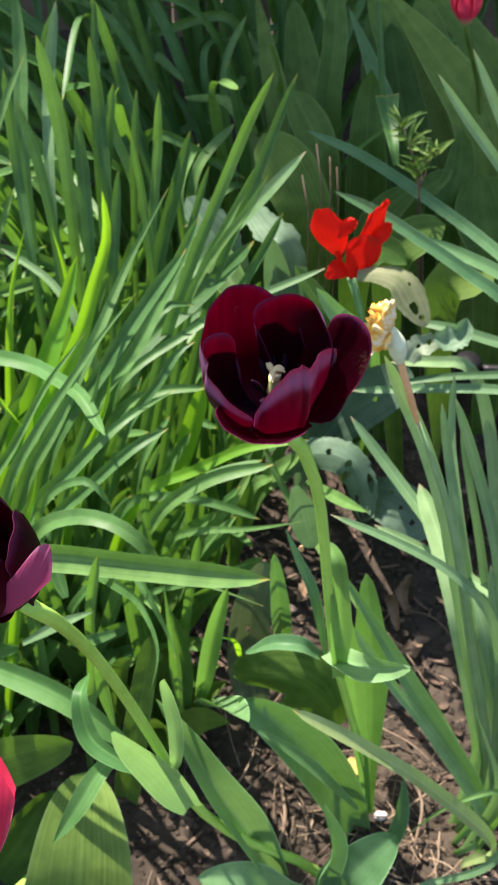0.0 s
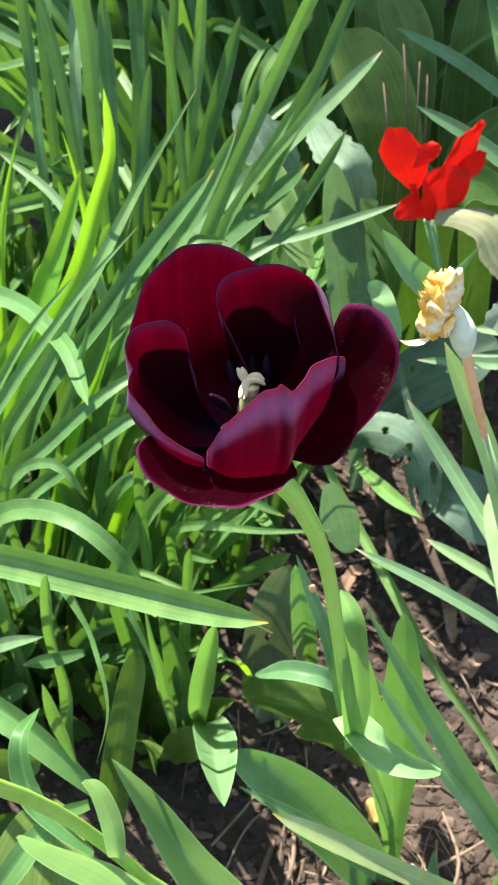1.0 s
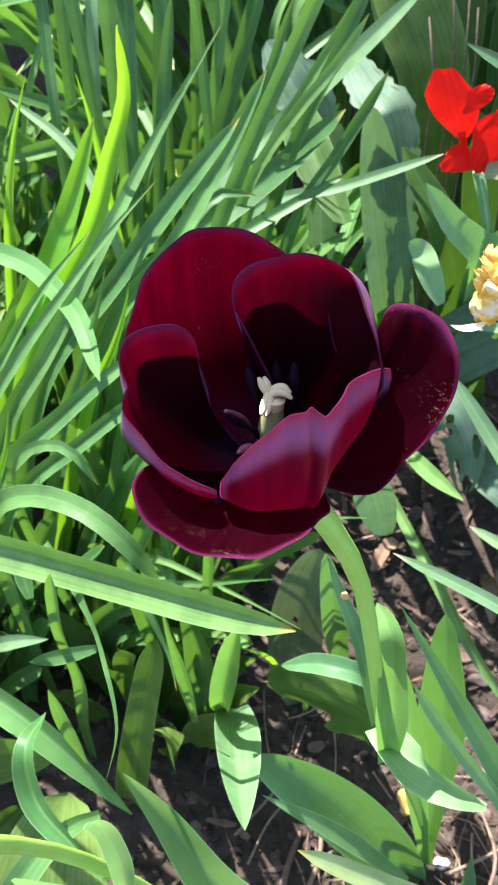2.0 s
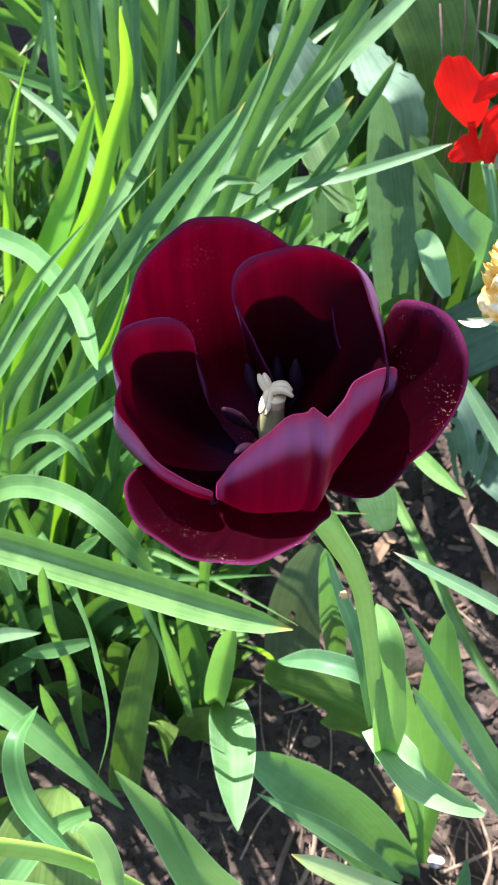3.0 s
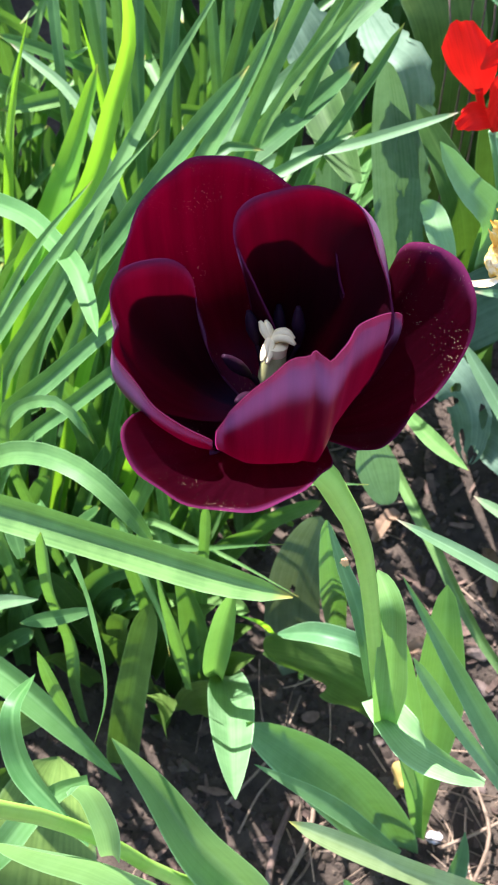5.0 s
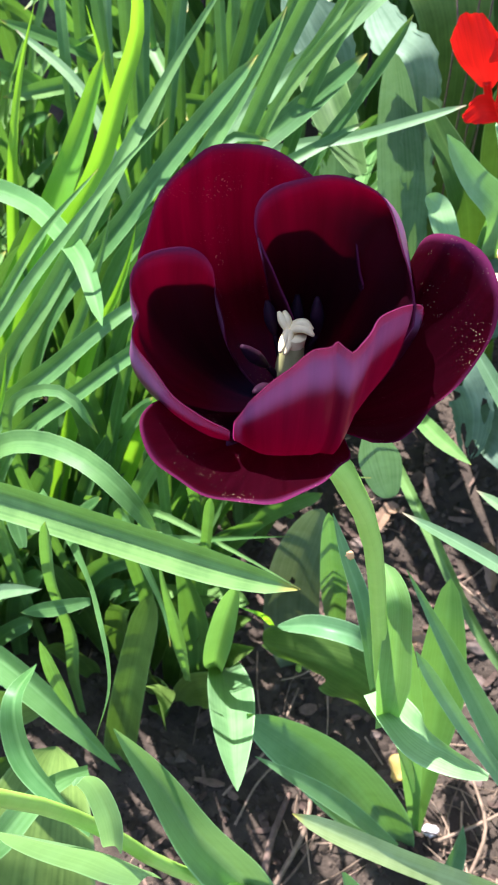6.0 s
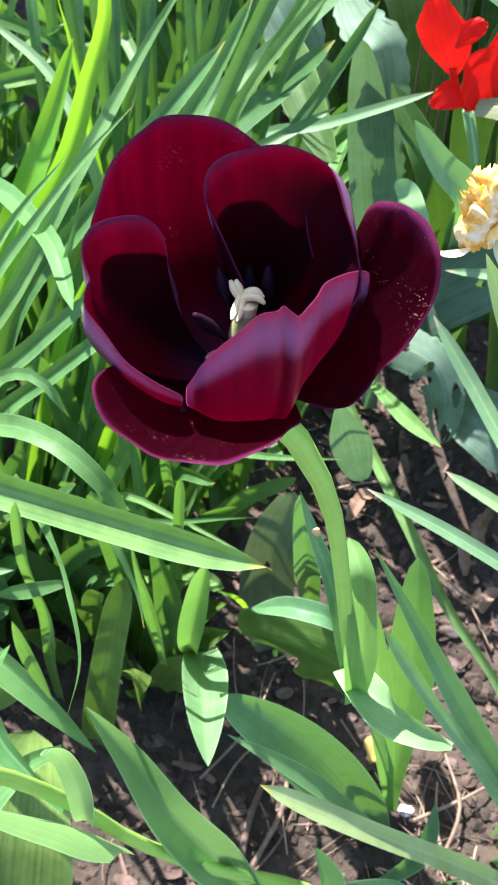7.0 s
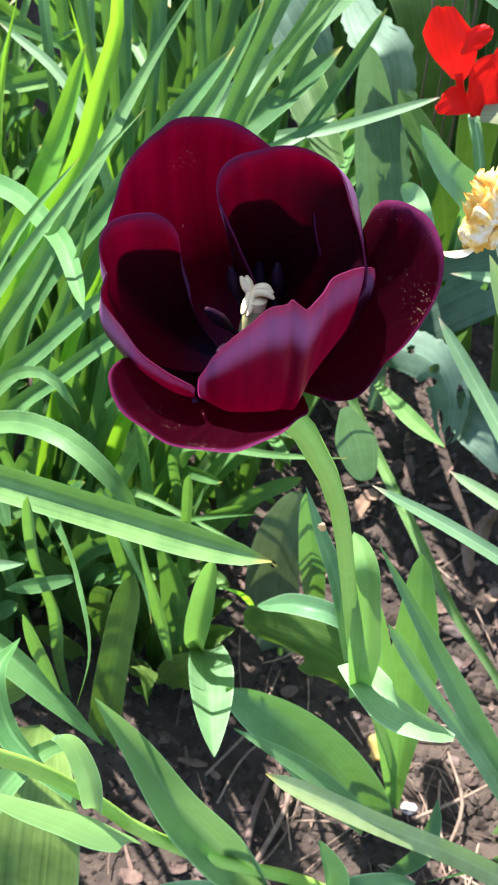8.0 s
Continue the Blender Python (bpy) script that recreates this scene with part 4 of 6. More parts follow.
petal(withered_daffodil, (0.1628, 0.6110, 0.5724), (0.1592, 0.6080, 0.5857), (0.1603, 0.6140, 0.5900), (0.1548, 0.6140, 0.5920), (0.1631, 0.6120, 0.5818), HUSK, ripple=0.0018)
petal(withered_daffodil, (0.1628, 0.6110, 0.5724), (0.1544, 0.6000, 0.5745), (0.1519, 0.6020, 0.5614), (0.1483, 0.6020, 0.5725), (0.1562, 0.6020, 0.5674), HUSK, ripple=0.0018)
petal(withered_daffodil, (0.1628, 0.6110, 0.5724), (0.1582, 0.6020, 0.5712), (0.1592, 0.6040, 0.5611), (0.1548, 0.6040, 0.5646), (0.1620, 0.6040, 0.5679), HUSK, ripple=0.0018)
petal(withered_daffodil, (0.1628, 0.6110, 0.5724), (0.1521, 0.6020, 0.5810), (0.1467, 0.6040, 0.5814), (0.1481, 0.6040, 0.5883), (0.1505, 0.6040, 0.5700), HUSK, ripple=0.0018)
petal(withered_daffodil, (0.1628, 0.6110, 0.5724), (0.1539, 0.5980, 0.5844), (0.1517, 0.6000, 0.5781), (0.1492, 0.6000, 0.5848), (0.1580, 0.6000, 0.5784), HUSK, ripple=0.0018)
blade(withered_daffodil, ((0.154, 0.600, 0.565), (0.150, 0.597, 0.564), (0.144, 0.596, 0.563), (0.140, 0.596, 0.564)), 0.0029, "lance", HUSK, name='petal', label='dry pale petal shred')
for c, r in (((0.1539, 0.6060, 0.5779), (0.006, 0.005, 0.011)), ((0.1584, 0.6100, 0.5840), (0.006, 0.006, 0.013)), ((0.1524, 0.6030, 0.5700), (0.006, 0.005, 0.008))):
    lump(withered_daffodil, c, r, HUSK, "petal", "crumpled dry orange petal", rough=0.42, freq=2.2, seg=22)

grey_clump = plant("daffodil_clump", (0.300, 0.550, 0.000), "clump of grey-green daffodil leaves with pale tips", "daffodil plant")
blade(grey_clump, ((0.300, 0.550, 0.000), (0.288, 0.620, 0.157), (0.253, 0.700, 0.302), (0.241, 0.735, 0.358), (0.238, 0.758, 0.410)), 0.0090, "strap", DAFF_GREY)
blade(grey_clump, ((0.290, 0.560, 0.000), (0.289, 0.600, 0.140), (0.247, 0.650, 0.323), (0.231, 0.680, 0.386), (0.220, 0.695, 0.433)), 0.0104, "strap", DAFF_GREY)
blade(grey_clump, ((0.310, 0.560, 0.000), (0.305, 0.600, 0.142), (0.285, 0.650, 0.288), (0.260, 0.680, 0.361), (0.231, 0.700, 0.434)), 0.0116, "strap", DAFF_GREY)
blade(grey_clump, ((0.300, 0.570, 0.000), (0.299, 0.620, 0.158), (0.275, 0.660, 0.274), (0.255, 0.680, 0.347), (0.240, 0.700, 0.399)), 0.0089, "strap", DAFF_GREY)
blade(grey_clump, ((0.300, 0.540, 0.000), (0.294, 0.570, 0.143), (0.272, 0.610, 0.260), (0.240, 0.660, 0.295), (0.195, 0.710, 0.327), (0.152, 0.741, 0.369)), 0.0127, "strap", DAFF_GREY)
blade(grey_clump, ((0.290, 0.550, 0.000), (0.297, 0.565, 0.100), (0.252, 0.610, 0.267), (0.231, 0.660, 0.309), (0.214, 0.700, 0.331)), 0.0249, "strap", DAFF_GREY, turn=-20, fold=0.5)
blade(grey_clump, ((0.300, 0.530, 0.000), (0.288, 0.540, 0.197), (0.255, 0.545, 0.360), (0.221, 0.550, 0.402), (0.179, 0.556, 0.426), (0.132, 0.561, 0.446)), 0.0095, "strap", DAFF_GREY, turn=15)
blade(grey_clump, ((0.310, 0.560, 0.000), (0.314, 0.600, 0.143), (0.290, 0.640, 0.249), (0.270, 0.655, 0.256), (0.229, 0.670, 0.274), (0.178, 0.679, 0.298)), 0.0120, "strap", DAFF_GREY, turn=15)
blade(grey_clump, ((0.290, 0.540, 0.000), (0.309, 0.540, 0.037), (0.266, 0.570, 0.235), (0.235, 0.600, 0.348), (0.221, 0.620, 0.392)), 0.0162, "strap", DAFF_GREY, fold=0.5)
blade(grey_clump, ((0.310, 0.540, 0.000), (0.306, 0.520, 0.137), (0.272, 0.550, 0.309), (0.257, 0.580, 0.376)), 0.0141, "strap", DAFF_GREY, fold=0.5)
blade(grey_clump, ((0.290, 0.640, 0.000), (0.262, 0.668, 0.030), (0.214, 0.698, 0.076), (0.171, 0.740, 0.118), (0.136, 0.785, 0.135), (0.106, 0.817, 0.163), (0.072, 0.850, 0.215)), 0.0095, "strap", DAFF, fold=0.5)
blade(grey_clump, ((0.120, 0.809, 0.209), (0.151, 0.753, 0.246), (0.175, 0.715, 0.272)), 0.0120, "lance", DAFF, fold=0.4)
blade(grey_clump, ((0.280, 0.530, 0.000), (0.289, 0.525, 0.096), (0.228, 0.540, 0.223), (0.182, 0.555, 0.308), (0.141, 0.570, 0.379)), 0.0160, "lance", TULIP, fold=0.5)
blade(grey_clump, ((0.280, 0.520, 0.000), (0.300, 0.515, 0.058), (0.233, 0.530, 0.204), (0.191, 0.540, 0.269), (0.155, 0.550, 0.331)), 0.0104, "strap", TULIP, fold=0.5)
blade(grey_clump, ((0.285, 0.510, 0.000), (0.294, 0.480, 0.111), (0.218, 0.455, 0.263), (0.160, 0.440, 0.348), (0.111, 0.435, 0.399)), 0.0135, "strap", PALE_TIP, turn=0, fold=0.3, facing=(0, -0.3, 1))
blade(grey_clump, ((0.285, 0.520, 0.000), (0.287, 0.500, 0.185), (0.269, 0.510, 0.240), (0.249, 0.520, 0.288)), 0.0081, "grass", DAFF_GREY)
blade(grey_clump, ((0.300, 0.520, 0.000), (0.280, 0.480, 0.215), (0.244, 0.470, 0.207), (0.211, 0.465, 0.153)), 0.0081, "grass", DAFF)
blade(grey_clump, ((0.310, 0.530, 0.000), (0.301, 0.470, 0.136), (0.281, 0.460, 0.110), (0.229, 0.450, 0.093)), 0.0087, "strap", DAFF_GREY)

clump_a = plant("daffodil_clump", (-0.100, 0.740, 0.000), "dense clump of upright green daffodil leaves", "daffodil plant", "daffodil clumps")
blade(clump_a, ((-0.192, 0.647, 0.000), (-0.141, 0.743, 0.304), (-0.111, 0.765, 0.365), (-0.087, 0.781, 0.412), (-0.071, 0.792, 0.461), (-0.058, 0.800, 0.503), (-0.058, 0.803, 0.545)), 0.0150, "spear", DAFF_LIGHT, twist=40, fold=0.3)
blade(clump_a, ((-0.202, 0.652, 0.000), (-0.156, 0.754, 0.291), (-0.130, 0.776, 0.353), (-0.112, 0.809, 0.402), (-0.094, 0.834, 0.459)), 0.0241, "spear", DAFF_LIGHT, fold=0.4)
blade(clump_a, ((-0.191, 0.667, 0.000), (-0.141, 0.765, 0.304), (-0.110, 0.787, 0.366), (-0.089, 0.803, 0.408), (-0.072, 0.820, 0.455)), 0.0198, "lance", DAFF_LIGHT, turn=-15, fold=0.4)
blade(clump_a, ((-0.192, 0.614, 0.000), (-0.131, 0.680, 0.318), (-0.103, 0.710, 0.366), (-0.072, 0.750, 0.423), (-0.042, 0.820, 0.474), (-0.013, 0.854, 0.519)), 0.0136, "spear2", DAFF, turn=10, fold=0.35)
blade(clump_a, ((-0.214, 0.613, 0.000), (-0.137, 0.660, 0.339), (-0.105, 0.680, 0.396), (-0.072, 0.710, 0.439), (-0.050, 0.730, 0.465), (-0.028, 0.750, 0.486)), 0.0120, "spear2", DAFF, fold=0.35)
blade(clump_a, ((-0.240, 0.626, 0.000), (-0.167, 0.680, 0.307), (-0.141, 0.700, 0.346), (-0.107, 0.730, 0.401), (-0.077, 0.760, 0.433)), 0.0124, "spear2", DAFF, fold=0.5)
blade(clump_a, ((-0.160, 0.654, 0.000), (-0.092, 0.690, 0.324), (-0.073, 0.700, 0.378), (-0.061, 0.710, 0.415), (-0.055, 0.720, 0.443)), 0.0114, "lance", DAFF, fold=0.4)
blade(clump_a, ((-0.155, 0.650, 0.000), (-0.091, 0.732, 0.295), (-0.070, 0.743, 0.346), (-0.062, 0.754, 0.371), (-0.060, 0.765, 0.388)), 0.0123, "lance", DAFF_LIGHT, fold=0.4)
blade(clump_a, ((-0.204, 0.604, 0.000), (-0.121, 0.640, 0.320), (-0.076, 0.660, 0.372), (-0.036, 0.690, 0.401), (0.002, 0.730, 0.401)), 0.0171, "spear2", DAFF, fold=0.5)
blade(clump_a, ((-0.187, 0.593, 0.000), (-0.105, 0.630, 0.318), (-0.061, 0.650, 0.363), (-0.024, 0.670, 0.392), (0.001, 0.690, 0.395)), 0.0126, "strap", DAFF, fold=0.5)
blade(clump_a, ((-0.176, 0.650, 0.000), (-0.109, 0.710, 0.338), (-0.064, 0.750, 0.398), (-0.028, 0.790, 0.443), (0.005, 0.820, 0.482)), 0.0156, "strap", DAFF, fold=0.5)
blade(clump_a, ((-0.148, 0.712, 0.000), (-0.079, 0.770, 0.338), (-0.043, 0.800, 0.382), (-0.020, 0.840, 0.417), (0.011, 0.870, 0.482)), 0.0139, "strap", DAFF, fold=0.5)
blade(clump_a, ((-0.121, 0.711, 0.000), (-0.064, 0.780, 0.344), (-0.039, 0.810, 0.381), (-0.016, 0.840, 0.404), (0.007, 0.850, 0.398)), 0.0116, "strap", DAFF, fold=0.5)
blade(clump_a, ((-0.113, 0.666, 0.000), (-0.041, 0.720, 0.361), (-0.014, 0.740, 0.397), (0.004, 0.760, 0.419), (0.016, 0.770, 0.421)), 0.0101, "strap", DAFF, fold=0.5)
blade(clump_a, ((-0.175, 0.569, 0.000), (-0.116, 0.630, 0.325), (-0.106, 0.640, 0.357), (-0.101, 0.650, 0.387)), 0.0102, "lance", DAFF_LIGHT)
blade(clump_a, ((-0.225, 0.670, 0.000), (-0.135, 0.670, 0.447), (-0.125, 0.670, 0.430), (-0.115, 0.670, 0.408)), 0.0098, "lance", DAFF_LIGHT, fold=0.4)
blade(clump_a, ((-0.193, 0.735, 0.000), (-0.165, 0.820, 0.372), (-0.158, 0.840, 0.423), (-0.141, 0.849, 0.476)), 0.0103, "lance", DAFF_LIGHT, fold=0.4)
blade(clump_a, ((-0.096, 0.877, 0.000), (-0.127, 0.910, 0.365), (-0.132, 0.915, 0.399), (-0.138, 0.918, 0.431)), 0.0094, "lance", DAFF_LIGHT)
blade(clump_a, ((-0.229, 0.794, 0.000), (-0.167, 0.860, 0.526), (-0.149, 0.880, 0.579), (-0.132, 0.900, 0.611)), 0.0094, "strap", DAFF)
blade(clump_a, ((-0.035, 0.790, 0.000), (-0.102, 0.850, 0.351), (-0.135, 0.880, 0.394), (-0.185, 0.900, 0.417)), 0.0097, "strap", DAFF_GREY)
blade(clump_a, ((-0.260, 0.820, 0.000), (-0.229, 0.797, 0.319), (-0.181, 0.787, 0.375), (-0.135, 0.773, 0.383), (-0.102, 0.744, 0.392), (-0.076, 0.715, 0.402), (-0.061, 0.691, 0.402), (-0.047, 0.666, 0.406)), 0.0160, "strap", FRESH, turn=-8)
blade(clump_a, ((-0.100, 0.660, 0.000), (-0.101, 0.630, 0.348), (-0.076, 0.625, 0.389), (-0.051, 0.618, 0.403), (-0.035, 0.612, 0.381)), 0.0089, "strap", DAFF)
blade(clump_a, ((-0.130, 0.620, 0.000), (-0.098, 0.600, 0.356), (-0.064, 0.595, 0.388), (-0.031, 0.585, 0.396), (-0.007, 0.575, 0.386), (0.010, 0.570, 0.357)), 0.0145, "strap", DAFF, turn=-10)
blade(clump_a, ((-0.200, 0.600, 0.000), (-0.151, 0.580, 0.341), (-0.088, 0.565, 0.376), (-0.003, 0.550, 0.390), (0.052, 0.540, 0.398), (0.092, 0.534, 0.404)), 0.0250, "strap", DAFF, fold=0.42, facing=(0.05, -0.84, 0.54))
blade(clump_a, ((-0.086, 0.581, 0.000), (-0.077, 0.575, 0.100), (-0.060, 0.565, 0.208), (-0.046, 0.545, 0.331), (-0.029, 0.532, 0.422)), 0.0108, "strap", DAFF, fold=0.5)
blade(clump_a, ((-0.073, 0.600, 0.326), (-0.025, 0.545, 0.375), (0.006, 0.500, 0.409), (0.020, 0.472, 0.404), (0.014, 0.456, 0.367)), 0.0093, "lance", DAFF, twist=90, turn=30)
blade(clump_a, ((-0.030, 0.640, 0.000), (-0.024, 0.600, 0.318), (-0.003, 0.575, 0.308), (0.011, 0.560, 0.284), (0.018, 0.545, 0.273)), 0.0118, "lance", DAFF, turn=20)
blade(clump_a, ((-0.020, 0.660, 0.000), (-0.022, 0.620, 0.252), (0.020, 0.610, 0.290), (0.054, 0.600, 0.324), (0.077, 0.593, 0.346)), 0.0095, "grass", DAFF)
blade(clump_a, ((-0.020, 0.660, 0.000), (-0.015, 0.620, 0.293), (0.020, 0.610, 0.297), (0.054, 0.600, 0.296), (0.086, 0.590, 0.293)), 0.0094, "grass", DAFF)
blade(clump_a, ((0.000, 0.720, 0.000), (-0.004, 0.680, 0.258), (0.023, 0.670, 0.287), (0.069, 0.660, 0.306), (0.114, 0.656, 0.324)), 0.0090, "lance", DAFF)

clump_b = plant("daffodil_clump", (-0.040, 0.800, 0.000), "dense clump of arching green daffodil leaves", "daffodil plant", "daffodil clumps")
blade(clump_b, ((-0.110, 0.647, 0.000), (-0.038, 0.670, 0.243), (-0.007, 0.680, 0.305), (0.038, 0.690, 0.337), (0.088, 0.700, 0.347)), 0.0143, "strap", DAFF, fold=0.4)
blade(clump_b, ((-0.116, 0.699, 0.000), (-0.027, 0.710, 0.292), (0.015, 0.715, 0.316), (0.065, 0.720, 0.346), (0.116, 0.720, 0.359)), 0.0121, "strap", DAFF_LIGHT)
blade(clump_b, ((-0.131, 0.700, 0.000), (-0.041, 0.700, 0.287), (-0.010, 0.700, 0.298), (0.036, 0.695, 0.297), (0.078, 0.690, 0.284)), 0.0101, "strap", DAFF)
blade(clump_b, ((-0.024, 0.660, 0.000), (-0.020, 0.660, 0.281), (-0.019, 0.660, 0.327), (-0.014, 0.660, 0.370), (-0.002, 0.665, 0.402)), 0.0087, "strap", DAFF, twist=60)
blade(clump_b, ((-0.066, 0.735, 0.000), (-0.015, 0.780, 0.232), (-0.003, 0.790, 0.263), (0.008, 0.800, 0.300), (0.018, 0.810, 0.336)), 0.0233, "strap", DAFF_LIGHT)
blade(clump_b, ((-0.155, 0.723, 0.000), (-0.077, 0.760, 0.288), (-0.055, 0.770, 0.336), (-0.016, 0.775, 0.357), (0.024, 0.780, 0.358)), 0.0117, "strap", DAFF, fold=0.4)
blade(clump_b, ((-0.157, 0.713, 0.000), (-0.087, 0.770, 0.308), (-0.050, 0.800, 0.355), (-0.001, 0.840, 0.372), (0.064, 0.887, 0.396)), 0.0101, "strap", DAFF, fold=0.4)
blade(clump_b, ((-0.157, 0.731, 0.000), (-0.090, 0.790, 0.318), (-0.044, 0.830, 0.360), (0.007, 0.870, 0.392), (0.058, 0.900, 0.438)), 0.0205, "strap", DAFF, fold=0.4)
blade(clump_b, ((-0.098, 0.887, 0.000), (-0.009, 0.900, 0.337), (0.058, 0.910, 0.364), (0.127, 0.920, 0.395)), 0.0101, "strap", DAFF_GREY)
blade(clump_b, ((-0.090, 0.763, 0.000), (-0.029, 0.830, 0.337), (-0.002, 0.860, 0.422), (0.031, 0.890, 0.503), (0.053, 0.900, 0.558), (0.073, 0.904, 0.601)), 0.0120, "strap", DAFF, twist=70)
blade(clump_b, ((-0.053, 0.831, 0.000), (0.022, 0.880, 0.402), (0.053, 0.900, 0.483), (0.076, 0.915, 0.548), (0.092, 0.920, 0.593)), 0.0112, "strap", DAFF)
blade(clump_b, ((-0.118, 0.829, 0.000), (-0.038, 0.870, 0.366), (0.021, 0.900, 0.427), (0.067, 0.920, 0.474), (0.103, 0.933, 0.513)), 0.0160, "strap", DAFF_GREY)
blade(clump_b, ((-0.065, 0.825, 0.000), (0.006, 0.880, 0.401), (0.032, 0.900, 0.452), (0.050, 0.910, 0.486), (0.063, 0.912, 0.515)), 0.0092, "strap", DAFF)
blade(clump_b, ((-0.084, 0.821, 0.000), (-0.003, 0.860, 0.390), (0.029, 0.875, 0.448), (0.054, 0.880, 0.484), (0.071, 0.884, 0.517)), 0.0098, "strap", DAFF)
blade(clump_b, ((-0.039, 0.817, 0.000), (0.033, 0.870, 0.370), (0.054, 0.885, 0.407), (0.074, 0.893, 0.447), (0.085, 0.895, 0.472)), 0.0111, "strap", DAFF)
blade(clump_b, ((-0.088, 0.878, 0.000), (-0.024, 0.940, 0.355), (-0.004, 0.960, 0.424), (0.011, 0.965, 0.476)), 0.0089, "strap", DAFF)
blade(clump_b, ((-0.095, 0.876, 0.000), (-0.059, 0.930, 0.287), (-0.040, 0.960, 0.382), (-0.019, 0.972, 0.460), (-0.007, 0.976, 0.506)), 0.0156, "strap", DAFF)
blade(clump_b, ((-0.017, 0.855, 0.000), (-0.043, 0.920, 0.383), (-0.051, 0.940, 0.453), (-0.059, 0.947, 0.517)), 0.0095, "strap", DAFF)

clump_c = plant("daffodil_clump", (-0.120, 0.960, 0.000), "clump of tall slender daffodil leaves with rounded tips", "daffodil plant", "daffodil clumps")
blade(clump_c, ((-0.117, 0.917, 0.000), (-0.131, 0.970, 0.363), (-0.138, 1.000, 0.488), (-0.151, 1.010, 0.577)), 0.0154, "paddle", DAFF)
blade(clump_c, ((-0.116, 0.920, 0.000), (-0.105, 1.000, 0.365), (-0.101, 1.030, 0.448), (-0.089, 1.040, 0.518)), 0.0138, "paddle", DAFF)
blade(clump_c, ((-0.080, 0.912, 0.000), (-0.098, 1.000, 0.407), (-0.106, 1.040, 0.492), (-0.111, 1.050, 0.559)), 0.0124, "paddle", DAFF)
blade(clump_c, ((-0.075, 0.915, 0.000), (-0.050, 0.970, 0.388), (-0.042, 0.990, 0.473), (-0.038, 0.995, 0.534)), 0.0105, "paddle", DAFF)
blade(clump_c, ((-0.085, 0.959, 0.000), (-0.070, 0.990, 0.401), (-0.065, 1.000, 0.479), (-0.061, 1.010, 0.528)), 0.0088, "paddle", DAFF)
blade(clump_c, ((-0.098, 0.848, 0.000), (-0.108, 0.930, 0.344), (-0.113, 0.970, 0.444), (-0.117, 0.990, 0.509)), 0.0133, "paddle", DAFF)
blade(clump_c, ((-0.109, 0.886, 0.000), (-0.142, 0.950, 0.356), (-0.158, 0.980, 0.455), (-0.176, 1.000, 0.516)), 0.0111, "paddle", DAFF)
blade(clump_c, ((-0.140, 0.844, 0.000), (-0.166, 0.930, 0.369), (-0.181, 0.980, 0.454), (-0.184, 1.000, 0.549)), 0.0111, "paddle", DAFF)
blade(clump_c, ((-0.101, 0.847, 0.000), (-0.088, 0.930, 0.345), (-0.083, 0.960, 0.420), (-0.078, 0.970, 0.465)), 0.0101, "paddle", DAFF)
blade(clump_c, ((-0.155, 0.940, 0.000), (-0.164, 1.030, 0.405), (-0.170, 1.100, 0.483), (-0.159, 1.130, 0.559)), 0.0130, "paddle", DAFF_GREY)
blade(clump_c, ((-0.186, 0.960, 0.000), (-0.192, 1.050, 0.445), (-0.195, 1.100, 0.513), (-0.199, 1.130, 0.570)), 0.0151, "paddle", DAFF)
blade(clump_c, ((-0.121, 1.010, 0.000), (-0.125, 1.100, 0.433), (-0.126, 1.140, 0.497), (-0.125, 1.160, 0.554)), 0.0096, "paddle", DAFF)
blade(clump_c, ((-0.095, 0.972, 0.000), (-0.140, 1.050, 0.322), (-0.170, 1.100, 0.418), (-0.204, 1.130, 0.480)), 0.0111, "paddle", DAFF)

clump_d = plant("daffodil_clump", (0.340, 0.860, 0.000), "grey-green daffodil leaves arching low over the bed", "daffodil plant", "daffodil clumps")
blade(clump_d, ((0.460, 0.940, 0.000), (0.440, 0.970, 0.200), (0.349, 1.000, 0.326), (0.301, 1.040, 0.350), (0.239, 1.080, 0.375), (0.163, 1.110, 0.409), (0.103, 1.123, 0.429)), 0.0146, "strap", TULIP)
blade(clump_d, ((0.420, 0.800, 0.000), (0.400, 0.840, 0.200), (0.303, 0.880, 0.387), (0.261, 0.895, 0.413), (0.211, 0.910, 0.440), (0.167, 0.920, 0.463), (0.130, 0.924, 0.479)), 0.0143, "strap", TULIP)
blade(clump_d, ((0.460, 0.880, 0.000), (0.440, 0.910, 0.200), (0.347, 0.940, 0.353), (0.300, 0.955, 0.375), (0.265, 0.965, 0.386), (0.225, 0.972, 0.400)), 0.0170, "strap", TULIP)
blade(clump_d, ((0.420, 0.920, 0.000), (0.321, 0.900, 0.454), (0.269, 0.900, 0.527), (0.234, 0.900, 0.570), (0.207, 0.900, 0.606)), 0.0127, "strap", DAFF_GREY)
blade(clump_d, ((0.420, 0.920, 0.000), (0.301, 0.920, 0.493), (0.270, 0.920, 0.553), (0.236, 0.930, 0.614)), 0.0121, "strap", DAFF_GREY)
blade(clump_d, ((0.420, 0.860, 0.000), (0.339, 0.830, 0.323), (0.298, 0.835, 0.323), (0.233, 0.840, 0.316), (0.158, 0.850, 0.299)), 0.0108, "strap", DAFF_GREY)
blade(clump_d, ((0.420, 0.880, 0.000), (0.342, 0.860, 0.325), (0.301, 0.860, 0.320), (0.246, 0.860, 0.313), (0.197, 0.860, 0.301)), 0.0099, "strap", DAFF_GREY)
